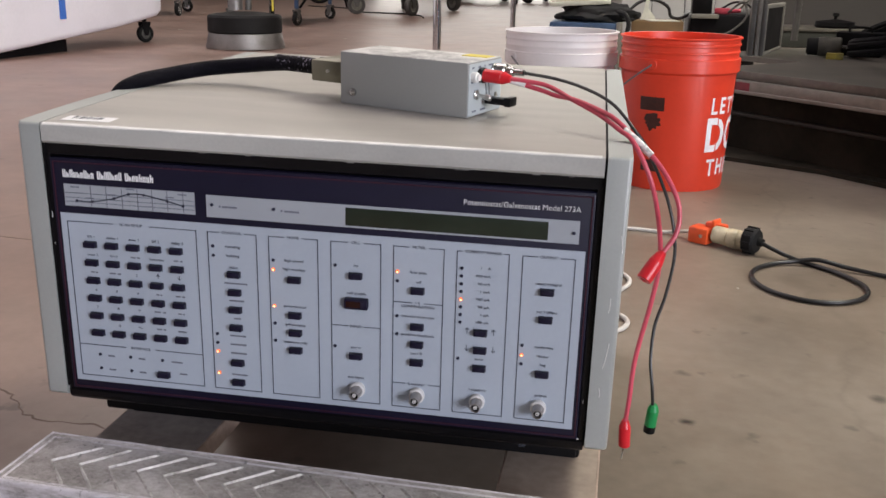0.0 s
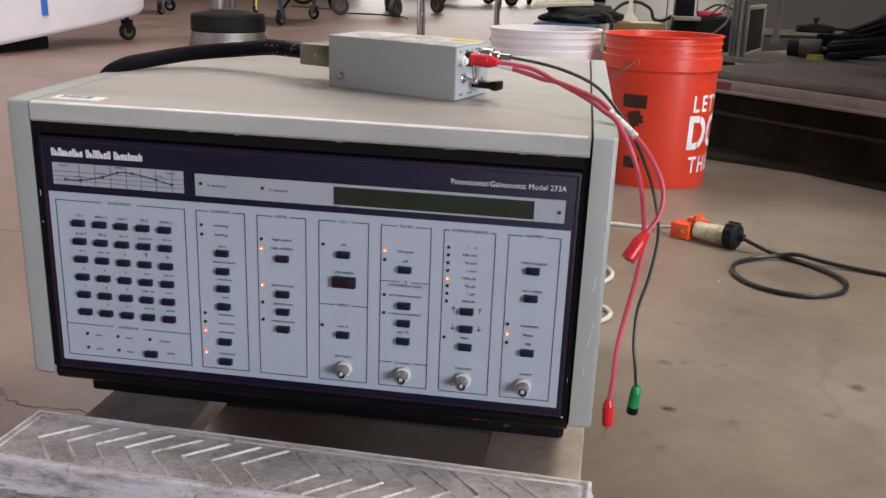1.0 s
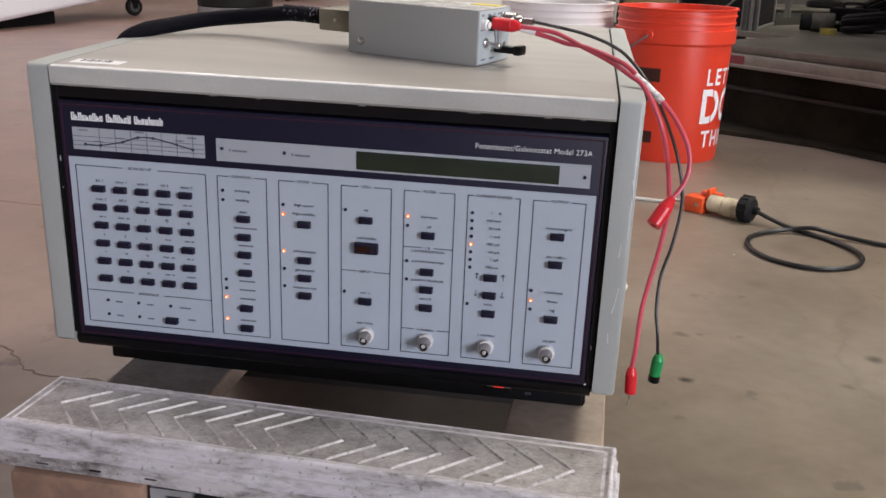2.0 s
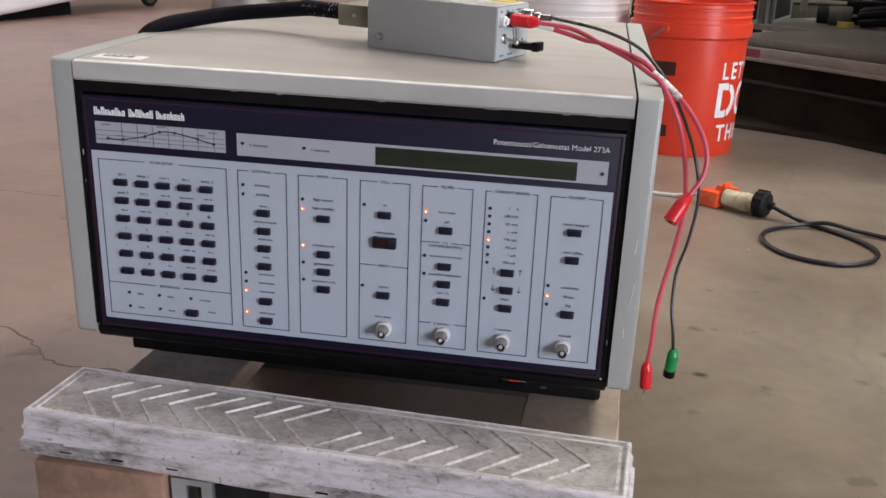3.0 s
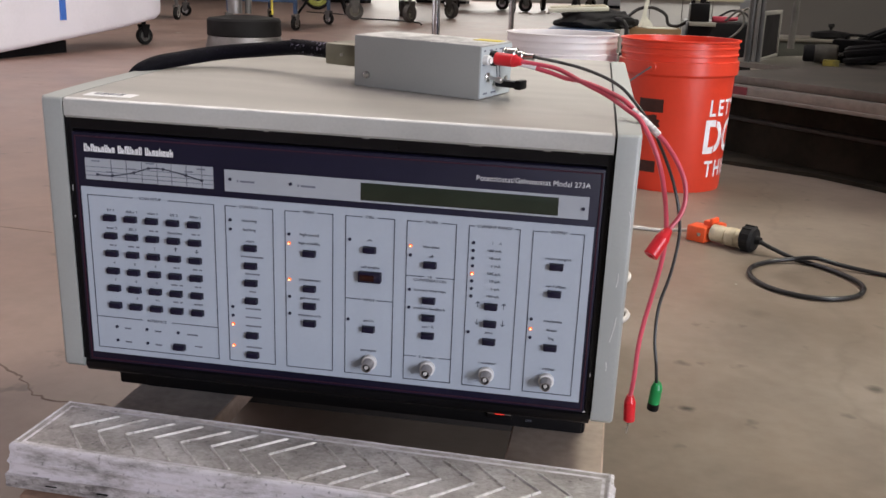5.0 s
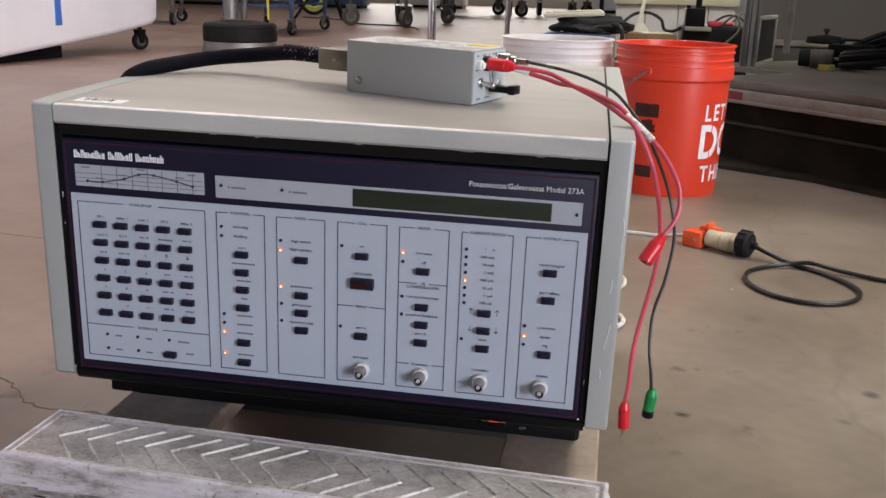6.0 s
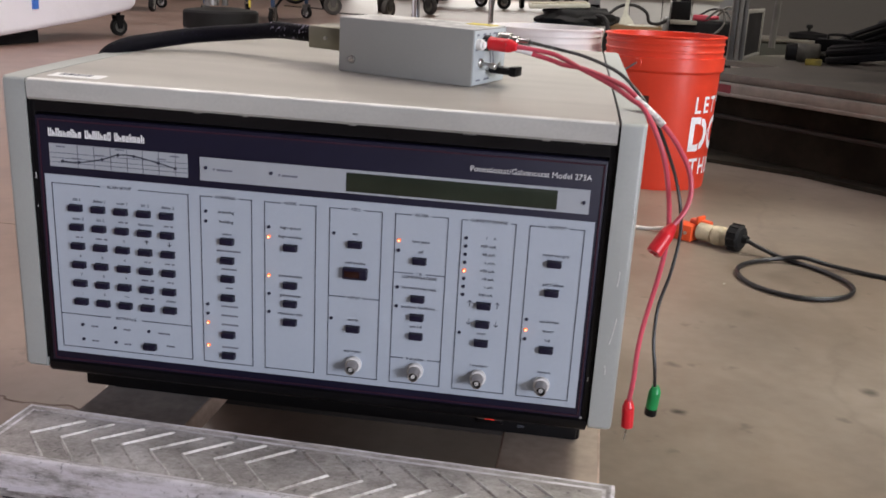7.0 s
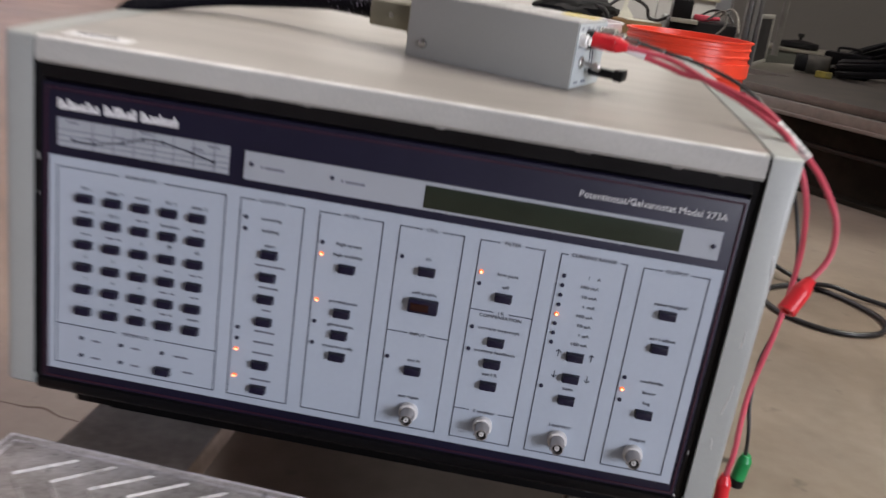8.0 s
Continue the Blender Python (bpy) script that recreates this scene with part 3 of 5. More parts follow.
# fine scratches on the right cheek
for a, b in (((0.2440, 0.262), (0.2405, 0.240)), ((0.2422, 0.300), (0.2414, 0.288)), ((0.2460, 0.352), (0.2478, 0.338)), ((0.2392, 0.222), (0.2398, 0.214))):
    part("scratch", tube([(a[0], FY - 0.0001, a[1]), ((a[0] + b[0]) / 2 + 0.0004, FY - 0.0001, (a[1] + b[1]) / 2), (b[0], FY - 0.0001, b[1])], 0.00028, 6, 3), WHITE_PLASTIC, pot)

face = part("front_panel", bx(-0.2238, 0.2248, 0.0, 0.02, 0.1727, 0.3833, 0.0006), NAVY, pot, "dark navy printed panel")


def px(x):
    """Drawing to panel, across: the key area is set a little to the west of the drawing."""
    return x - 0.0018 * min(1, max(0, (x + 0.21) / 0.11))


def pz(z):
    return 0.1818 + (z - 0.1818) * 1.0098


def frame_line(x0, x1, z0, z1, w, y=-0.0006, d=0.0005, gap=None):
    """A thin printed rectangle, with a break in its top line."""
    bars = [(x0, x0 + w, z0, z1), (x1 - w, x1, z0, z1), (x0, x1, z0, z0 + w)]
    bars += [(x0, gap[0], z1 - w, z1), (gap[1], x1, z1 - w, z1)] if gap else [(x0, x1, z1 - w, z1)]
    return joined(*[bx(a, b, y, y + d, c, e) for a, b, c, e in bars])


part("border_line", frame_line(-0.2215, 0.2232, 0.1745, 0.3808, 0.0011), MAROON, face, "thin maroon border")

ctl = part("control_panel", bx(-0.2185, 0.2200, -0.0008, 0.001, 0.1818, pz(0.3350)), PANEL, face, "pale blue-grey printed key area")
strip = part("display_strip", bx(px(-0.0865), px(0.2160), -0.0008, 0.001, pz(0.3405), pz(0.3590)), STRIP, face, "grey strip round the display")
chart = part("scan_chart", bx(-0.2130, px(-0.0965), -0.0008, 0.001, pz(0.3415), pz(0.3600)), STRIP, face, "printed scan diagram")

part("display", bx(px(0.0305), px(0.1920), -0.0012, 0.0005, pz(0.3420), pz(0.3568), 0.0003), LCD, strip, "dark green unlit display window")


def led_mesh(material):
    return mesh(lathe([(0.0014, 0), (0.0014, 0.0007), (0.0011, 0.0013), (0, 0.0015)], 10), material)


LED0, LED1 = led_mesh(LED_OFF), led_mesh(LED_ON)
CORE = mesh(lathe([(0.00085, 0.0010), (0.0007, 0.0017), (0, 0.0018)], 8), LED_CORE)


def led(x, z, on=False, parent=None):
    m = pose(px(x) + 0.001 * (parent is None and (x < -0.08 or x > 0.17) and x > -0.1), -0.0008, pz(z) + 0.0008 * (x > 0.015 and 0.25 < z < 0.33), 90, 0, 0)
    piece("led", LED1 if on else LED0, parent or ctl, m, "lit orange-red lamp" if on else "")
    if on:
        piece("led_core", CORE, parent or ctl, m)


KEYMESH = mesh(bx(-0.0053, 0.0053, -0.0025, 0.0025, 0.0, 0.0042, 0.0006, 2), KEY)
WELL = mesh(bx(-0.0057, 0.0057, -0.0029, 0.0029, 0.0, 0.0004), INK)


def key(x, z):
    x = px(x) + (-0.0011 if x < 0.11 else 0.0003)
    z = pz(z) - 0.0002 - 0.0013 * (0.312 - z) / 0.11 - (0.0009 if x < -0.05 else 0.0004 if x < 0.06 else 0)
    piece("key", KEYMESH, ctl, pose(x, -0.0008, z, 90, 0, 0))
    piece("key_well", WELL, ctl, pose(x, -0.00085, z, 90, 0, 0))


def label(text, x, z, size=0.0032, align="CENTER"):
    """Small lower-case print on the key area, in a wide face."""
    word(text, x, z, size, SOFTINK, align=align, squeeze=1.22)


def word(text, x, z, size, material=INK, parent=None, align="CENTER", squeeze=1.0, bold=0.0, y=-0.0012):
    piece("lettering", mesh(letters(text, size, align, 0.0002, squeeze, bold), material, False), parent or ctl, pose(px(x), y, pz(z), 90, 0, 0))


def bar(x, z, w, h=0.0013, material=SOFTINK, parent=None):
    """Small print too fine to read."""
    piece("print_bar", mesh(bx(-w / 2, w / 2, -0.0011, -0.0007, -h / 2, h / 2), material, False), parent or ctl, pose(px(x), 0, pz(z)))


GROUPS = (
    (-0.2130, -0.0965, "SCAN SETUP", 0.030), (-0.0870, -0.0445, "CONTROL", 0.020), (-0.0345, 0.0075, "MODE", 0.013),
    (0.0180, 0.0600, "CELL", 0.011), (0.0700, 0.1115, "FILTER", 0.014), (0.1215, 0.1635, "CURRENT RANGE", 0.031), (0.1735, 0.2150, "OUTPUT", 0.016))
for x0, x1, title, w in GROUPS:
    c = (x0 + x1) / 2
    part("group_outline", frame_line(px(x0), px(x1), 0.1870, pz(0.3283), 0.00055, -0.0012, 0.0005, (px(c) - w / 2 - 0.001, px(c) + w / 2 + 0.001)), INK, ctl)
    word(title, c, 0.3282, 0.0033, SOFTINK, squeeze=1.08)


def rule(x0, x1, z, title, w):
    c = (x0 + x1) / 2
    for a, b in ((x0, c - w / 2), (c + w / 2, x1)):
        part("group_line", bx(px(a), px(b), -0.0012, -0.0007, pz(z), pz(z) + 0.00055), INK, ctl)
    word(title, c, z + 0.0002, 0.0033, SOFTINK, squeeze=1.08)


rule(-0.2130, -0.0965, 0.2165, "INTERFACE", 0.028)
rule(0.0180, 0.0600, 0.2557, "INPUT", 0.014)
rule(0.0700, 0.1115, 0.2807, "I R", 0.010)
word("COMPENSATION", 0.0908, 0.2779, 0.0033, SOFTINK, squeeze=1.1)
rule(0.0700, 0.1115, 0.2087, "E monitor", 0.020)

def arrow_head(x, z, s):
    """Two short strokes that meet at the tip (x, z) of a printed arrow; s: up or down."""
    return [prism([(x, z), (x + d * 0.0017, z - s * 0.0017), (x + d * 0.0017, z - s * 0.0023), (x, z - s * 0.0007)], -0.0011, -0.0007) for d in (-1, 1)]


# keypad: five columns, six rows
PRINT = {(0, 0): "E/I 1", (0, 1): "delay 1", (0, 2): "scan 1", (0, 3): "E/I 2", (0, 4): "delay 2", (1, 0): "scan 2", (1, 1): "E/I 3", (1, 3): "function", (2, 2): "3",
         (3, 0): "4", (3, 1): "5", (3, 2): "6", (4, 0): "7", (4, 1): "8", (4, 2): "9", (5, 0): ".", (5, 1): "0", (5, 2): "+/-", (5, 4): "enter"}
rnd = random.Random(9)
for r in range(6):
    for c in range(5):
        x, z = -0.1920 + 0.0195 * c, 0.3100 - 0.0158 * r
        key(x, z)
        if (r, c) in ((2, 3), (2, 4)):
            s = 1 if c == 3 else -1
            x, z = px(x), pz(z)
            part("arrow_print", joined(bx(x - 0.00025, x + 0.00025, -0.0011, -0.0007, z + 0.0050, z + 0.0086),
                                       *arrow_head(x, z + 0.0068 + s * 0.0020, s)), INK, ctl)
        elif (r, c) in PRINT:
            label(PRINT[r, c], x, z + 0.0056)
        else:
            w = rnd.uniform(0.005, 0.0105)
            bar(x - w * 0.28, z + 0.0058, w * 0.55)
            bar(x + w * 0.36, z + 0.0058, w * 0.30)

for x, z in ((-0.1940, 0.2080), (-0.1650, 0.2080), (-0.1350, 0.2080), (-0.1940, 0.1950), (-0.1650, 0.1950)):
    led(x, z)
    bar(x + 0.0105 + 0.003 * (x > -0.14), z - 0.0008, 0.006 + 0.004 * (x > -0.14))
key(-0.1330, 0.1970)
bar(-0.1160, 0.1965, 0.0070)

# control
for z, on in ((0.3160, 0), (0.3080, 0), (0.2380, 0), (0.2300, 0), (0.2220, 1), (0.2020, 1)):
    led(-0.0835, z, on)
    if z > 0.3:
        label("scanning" if z > 0.31 else "holding", -0.0656, z + 0.0005)
    else:
        bar(-0.0640, z - 0.0006, 0.014)
label("start", -0.0652, 0.2986)
key(-0.0640, 0.2940)
for z, w in ((0.2783, 0.020), (0.2630, 0.013), (0.2470, 0.006)):
    key(-0.0640, z)
    bar(-0.0640, z + 0.0062, w)
key(-0.0640, 0.2152)
key(-0.0640, 0.1970)

# mode
for z, on in ((0.3080, 0), (0.3000, 1), (0.2680, 1), (0.2525, 0), (0.2370, 0)):
    led(-0.0308, z, on)
for z in (0.2932, 0.2623, 0.2468, 0.2312):
    key(-0.0120, z)
label("high speed", -0.0132, 0.3085)
label("high stability", -0.0132, 0.3011)
label("potentiostat", -0.0130, 0.2688)
label("galvanostat", -0.0130, 0.2523)
label("measure only", -0.0130, 0.2366)

# cell and input
led(0.0218, 0.3072)
led(0.0210, 0.2370)
key(0.0400, 0.3010)
key(0.0400, 0.2312)
label("on", 0.0390, 0.3088)
label("cell enable", 0.0396, 0.2850)
label("ext in", 0.0390, 0.2371)
label("ext input", 0.0390, 0.2100)
rock = part("rocker_switch", bx(px(0.0300), px(0.0497), -0.0062, 0.0, pz(0.2725), pz(0.2815), 0.0010), KEY, ctl, "black rocker switch with dark red lens")
part("lens", bx(px(0.0318), px(0.0440), -0.0067, -0.006, pz(0.2743), pz(0.2797), 0.0004), RED_LENS, rock)

# filter and compensation
for z, on in ((0.3062, 1), (0.2982, 0), (0.2680, 0), (0.2522, 0)):
    led(0.0736, z, on)
for z in (0.2922, 0.2613, 0.2460, 0.2302):
    key(0.0915, z)
label("low pass", 0.0910, 0.3072)
label("off", 0.0910, 0.2989)
label("current interrupt", 0.0911, 0.2692)
label("positive feedback", 0.0911, 0.2531)
label("set I R", 0.0903, 0.2368)

# current range
for i, t in enumerate(("1    A", "100 mA", "10 mA", "1 mA", "100 uA", "10 uA", "1 uA", "100 nA")):
    z = 0.3132 - 0.00656 * i
    led(0.1258, z, t == "100 uA")
    label(t.replace("u", "\u00b5"), 0.1492, z + 0.0018, 0.0031, align="RIGHT")
led(0.1250, 0.2362)
for z in (0.2612, 0.2460, 0.2302):
    key(0.1425, z)
for z, s in ((pz(0.2612), 1), (pz(0.2460), -1)):
    for x in (px(0.1318), px(0.1535)):
        part("arrow_print", joined(bx(x - 0.00025, x + 0.00025, -0.0011, -0.0007, z - 0.0026, z + 0.0026),
                                   *arrow_head(x, z + s * 0.0028, s)), INK, ctl)
label("auto", 0.1425, 0.2370)
label("I monitor", 0.1425, 0.2093)

# output
for z in (0.3000, 0.2770, 0.2302):
    key(0.1940, z)
for z, on in ((0.2520, 0), (0.2442, 1), (0.2365, 0)):
    led(0.1760, z, on)
label("reset integral", 0.1953, 0.3062)
label("set I offset", 0.1952, 0.2826)
label("coulombs", 0.1948, 0.2523)
label("linear", 0.1948, 0.2444)
label("log", 0.1946, 0.2370)
label("output", 0.1943, 0.2097)

# sockets
COLLAR = mesh(lathe([(0.0, 0.0), (0.0066, 0.0), (0.0066, 0.0034), (0.0062, 0.0042), (0.0046, 0.0044), (0.0044, 0.003), (0, 0.003)], 28), WHITE_PLASTIC)
BARREL = mesh(joined(lathe([(0.0050, 0.0030), (0.0050, 0.0058), (0.0045, 0.0066), (0.0043, 0.0138), (0.0040, 0.0144), (0.0034, 0.0144), (0.0033, 0.0080), (0.0, 0.0080)], 24),
                     rod(0.0008, (0.0038, 0, 0.0115), (0.0053, 0, 0.0115), 8), rod(0.0008, (-0.0038, 0, 0.0115), (-0.0053, 0, 0.0115), 8)), NICKEL)
RECESS = mesh(lathe([(0.0033, 0.0082), (0.0032, 0.0122), (0.0018, 0.0124), (0.0017, 0.0100), (0, 0.0100)], 20), BLACK)
PIN = mesh(lathe([(0.0017, 0.0100), (0.0017, 0.0134), (0.0015, 0.0137), (0.0009, 0.0137), (0.0008, 0.0100)], 14), WHITE_PLASTIC)
for x in (0.0405, 0.0915, 0.1424, 0.1932):
    m = pose(px(x), -0.0008, 0.1996, 90, 0, 0)
    c = piece("bnc_socket", COLLAR, ctl, m, "white plastic ring round a nickel socket")
    piece("barrel", BARREL, c, m @ pose(0, 0, 0, 0, 0, 25))
    piece("recess", RECESS, c, m)
    piece("contact", PIN, c, m)

# display strip and headings
for x, z in ((-0.0815, 0.3510), (-0.0290, 0.3510)):
    led(x, z, parent=strip)
    bar(x + 0.0150, z - 0.0012, 0.0125, 0.0015, parent=strip)
    bar(x + 0.0066, z - 0.0010, 0.0014, 0.0017, parent=strip)
led(0.2118, 0.3492, parent=strip)
word("Potentiostat/Galvanostat Model 273A", 0.1706, 0.3678, 0.0062, WHITE_INK, face, squeeze=0.96, bold=-0.00003, y=-0.0006)

# maker's name as plain blocks, solid and hollow, one to a letter
x = -0.2130
for tall in ("101000100", "1011001", "10001001"):
    for k, t in enumerate(tall):
        h, w = (0.0066, 0.0026) if t == "1" else (0.0047, 0.0024)
        block = [bx(0, 0.0010, -0.0006, -0.0001, 0, h), bx(w - 0.0009, w, -0.0006, -0.0001, 0, h * (0.72 if k % 3 == 1 else 1)), bx(0.0010, w - 0.0009, -0.0006, -0.0001, (0, h * 0.4, h * 0.78)[k % 3], (0, h * 0.4, h * 0.78)[k % 3] + 0.0010)]
        piece("name_block", mesh(joined(*block), WHITE_INK, False), face, pose(px(x), 0, pz(0.3656)))
        x += 0.00318
    x += 0.0026

# the diagram: a grid, a trace and its nodes
for k, g in enumerate([bx(-0.2130, px(-0.0965), -0.0012, -0.0007, pz(z), pz(z) + 0.0004) for z in (0.3450, 0.3485, 0.3525)] + [bx(px(x), px(x) + 0.0004, -0.0012, -0.0007, pz(0.3415), pz(0.3600)) for x in (-0.1890, -0.1750, -0.1610, -0.1470, -0.1340, -0.1205, -0.1065)]):
    part("grid_line", g, SOFTINK, chart)
nodes = ((-0.2020, 0.3462), (-0.1880, 0.3462), (-0.1680, 0.3502), (-0.1545, 0.3548), (-0.1410, 0.3550), (-0.1205, 0.3512), (-0.1065, 0.3480))
part("trace_line", tube([(px(a), -0.0012, pz(b)) for a, b in nodes], 0.00045, 6), INK, chart)
for a, b in nodes:
    part("trace_node", rod(0.0012, (px(a), -0.0016, pz(b)), (px(a), -0.0007, pz(b)), 10), INK, chart)
for a, b in ((-0.203, 0.3578), (-0.153, 0.3590), (-0.107, 0.3575), (-0.170, 0.3530), (-0.190, 0.3490), (-0.118, 0.3545)):
    bar(a, b, 0.0075, 0.0011, SOFTINK, chart)

# recessed plinth with the mains switch, and feet on the beams
skirt = part("plinth", joined(bx(-0.2295, 0.229, 0.060, 0.50, 0.1196, BOT - 0.001, 0.003), bx(-0.20, 0.226, 0.056, 0.061, 0.1215, 0.148, 0.002)), MATTE, pot, "matt black recessed base")
sw = part("mains_switch", bx(0.1385, 0.1615, 0.0525, 0.057, 0.1300, 0.1365, 0.0010), BLACK, skirt, "red rocker mains switch")
part("rocker_edge", bx(0.1390, 0.1610, 0.0520, 0.0528, 0.1347, 0.1356, 0.0003), STEEL, sw, "worn silver edge of the rocker")
part("lamp", bx(0.1455, 0.1545, 0.0517, 0.0523, 0.1346, 0.1357, 0.0003), RED_GLOW, sw)
word("OFF", 0.1788, 0.1300, 0.0036, SOFTINK, skirt, y=0.0555)
for x in (-0.18, 0.20):
    for y in (0.10, 0.44):
        part("foot", rod(0.016, (x, y, 0.1152 + 0.0024 + 0.0163 * x - 0.0261 * y), (x, y, 0.1225), 20, bev=0.0004), RUBBER, pot)
part("rear_panel", bx(-0.226, 0.228, DEPTH - 0.003, DEPTH + 0.001, BOT + 0.004, TOP - 0.02), CHEEK, pot)

# stock sticker on the cover, its code as plain bars
TAGM = pose(-0.1968, 0.0215, 0.41275, 0.9, 0, 0)
tag = part("stock_sticker", moved(bx(-0.0215, 0.0215, -0.0085, 0.0085, 0.0, 0.0003), TAGM), STICKER, pot, "white paper stock sticker")
for k, w in enumerate((0.0016, 0.0008, 0.0022, 0.0010, 0.0018, 0.0008, 0.0012, 0.0022, 0.0008)):
    part("code_bar", moved(bx(-0.0150 + 0.0031 * k, -0.0150 + 0.0031 * k + w, -0.002, 0.0065, 0.0003, 0.0005), TAGM), INK, tag)

pot.matrix_basis = STAND @ pot.matrix_basis

# ---- the electrometer box on the cover ----
BOXM = STAND @ pose(-0.0188, 0.1610, TOP + 0.0002, 0, 0, -20.1)
BL, BW, BH = 0.1350, 0.066, 0.0479
box = thing("electrometer_box", (0.06, 0.14, TOP), "small grey metal electrometer box with leads plugged in", "instrument box")


def bpart(name, bm, material, parent=None, label=""):
    return part(name, moved(bm, BOXM), material, parent or box, label)


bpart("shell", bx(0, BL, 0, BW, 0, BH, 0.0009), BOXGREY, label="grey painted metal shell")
# lid sheet in a paler, blotchy grey than the shell
bpart("lid", bx(0.0006, BL - 0.0006, 0.0006, BW - 0.0006, BH - 0.0010, BH + 0.0005, 0.0004), PALE_LID, label="scuffed lid, paler than the shell")
plate = bpart("end_plate", bx(BL - 0.0002, BL + 0.0008, 0.0012, BW - 0.0012, 0.0012, BH - 0.0012), BOXSIDE, label="pale printed connector plate")
for z, y, w in ((0.0425, 0.006, 0.004), (0.0425, 0.018, 0.005), (0.0425, 0.030, 0.002), (0.0425, 0.038, 0.008), (0.004, 0.008, 0.008), (0.004, 0.024, 0.010), (0.030, 0.005, 0.004), (0.013, 0.035, 0.005)):
    bpart("print_bar", bx(BL + 0.0007, BL + 0.0010, y, y + w, z, z + 0.0016), SOFTINK, plate)
for dy in (0.0, 0.006):
    bpart("print_line", moved(bx(-0.0003, 0.0003, -0.0004, 0.0004, -0.010, 0.010), pose(BL + 0.0008, 0.034 + dy, 0.024, 12, 0, 0)), INK, plate)
bpart("yellow_tag", bx(BL - 0.030, BL - 0.004, BW - 0.022, BW - 0.006, BH + 0.0005, BH + 0.0010), YELLOW, label="yellow paper tag")
for x, z in ((0.0145, 0.0115),):
    bpart("screw", joined(moved(lathe([(0.0036, 0), (0.0036, 0.0007), (0.0030, 0.0018), (0.0014, 0.0024), (0.0, 0.0022)], 16), pose(x, 0, z, 90, 0, 0)), moved(bx(-0.0024, 0.0024, -0.0004, 0.0004, 0.0020, 0.0026), pose(x, 0, z, 90, 0, 30))), STEEL, label="bright pan-head screw")
hood = bpart("connector_hood", joined(bx(-0.040, -0.003, 0.008, 0.050, 0.0165, 0.0370, 0.0016), bx(-0.004, 0.001, 0.006, 0.052, 0.0145, 0.0385, 0.0008)), OLIVE, label="olive metal connector hood")
bpart("screw", rod(0.0016, (-0.020, 0.0062, 0.027), (-0.020, 0.0085, 0.027), 10), STEEL, hood)
# sockets on the end plate
nut = lambda y, z, r, h: rod(r, (BL, y, z), (BL + h, y, z), 20, bev=0.0006)
bpart("binding_post", joined(nut(0.0080, 0.0355, 0.0046, 0.0060), rod(0.0030, (BL, 0.0080, 0.0355), (BL + 0.0078, 0.0080, 0.0355), 16)), WHITE_PLASTIC, label="white binding post")
bpart("jack", nut(0.0215, 0.0362, 0.0062, 0.004), BLACK)
bpart("toggle_switch", joined(nut(0.014, 0.0195, 0.0042, 0.003), rod(0.0017, (BL + 0.002, 0.014, 0.0195), (BL + 0.016, 0.012, 0.0182), 12), rod(0.0026, (BL + 0.011, 0.0127, 0.0187), (BL + 0.0175, 0.0118, 0.0180), 14, bev=0.0009)), STEEL, label="chrome toggle switch")
bpart("bnc_socket", joined(nut(0.049, 0.0375, 0.0066, 0.003), nut(0.049, 0.0375, 0.0050, 0.012)), STEEL)
bpart("screw", moved(lathe([(0.0026, 0), (0.0022, 0.0014), (0, 0.0016)], 14), pose(BL + 0.0006, 0.054, 0.015, 0, 90, 0)), STEEL)


def at(x, y, z):
    return BOXM @ Vector((x, y, z))


# black shorting link stuck in the lower jack
link = thing("shorting_link", at(BL + 0.014, 0.032, 0.0145), "black plastic double plug in the box's lower jack", "plug")
part("grip", moved(joined(bx(BL + 0.0045, BL + 0.031, 0.0235, 0.0370, 0.0105, 0.0165, 0.0016), bx(BL + 0.024, BL + 0.031, 0.023, 0.0375, 0.0095, 0.0180, 0.0015)), BOXM), BLACK, link)
part("pin", moved(rod(0.0022, (BL, 0.030, 0.0135), (BL + 0.006, 0.030, 0.0135), 12), BOXM), STEEL, link)

# braided trunk cable from the hood over the far edge of the cover
cable = thing("braided_cable", (-0.16, 0.21, TOP), "thick black braided trunk cable lying across the instrument", "cable")
H0 = at(-0.039, 0.029, 0.0268)
part("braid", tube([H0, H0 + Vector((-0.045, 0.020, 0.001)), (-0.1450, 0.2360, 0.4398), (-0.1900, 0.2320, 0.4350), (-0.2210, 0.2080, 0.4296), (-0.2400, 0.1800, 0.4246), (-0.2540, 0.166, 0.411), (-0.264, 0.168, 0.37), (-0.268, 0.20, 0.27), (-0.268, 0.27, 0.16)], 0.0077, 14, 8), BRAID, cable, "woven black sleeve")
part("braid_end", tube([H0, H0 + Vector((-0.022, 0.0102, 0.0006)), H0 + Vector((-0.045, 0.020, 0.001)), H0 + Vector((-0.058, 0.0255, 0.0012))], 0.0080, 14, 5), BRAID_END, cable, "loosened weave with pale threads")
part("ferrule", moved(rod(0.0100, (-0.044, 0.029, 0.0268), (-0.0385, 0.029, 0.0268), 20, bev=0.0008), BOXM), MATTE, cable)

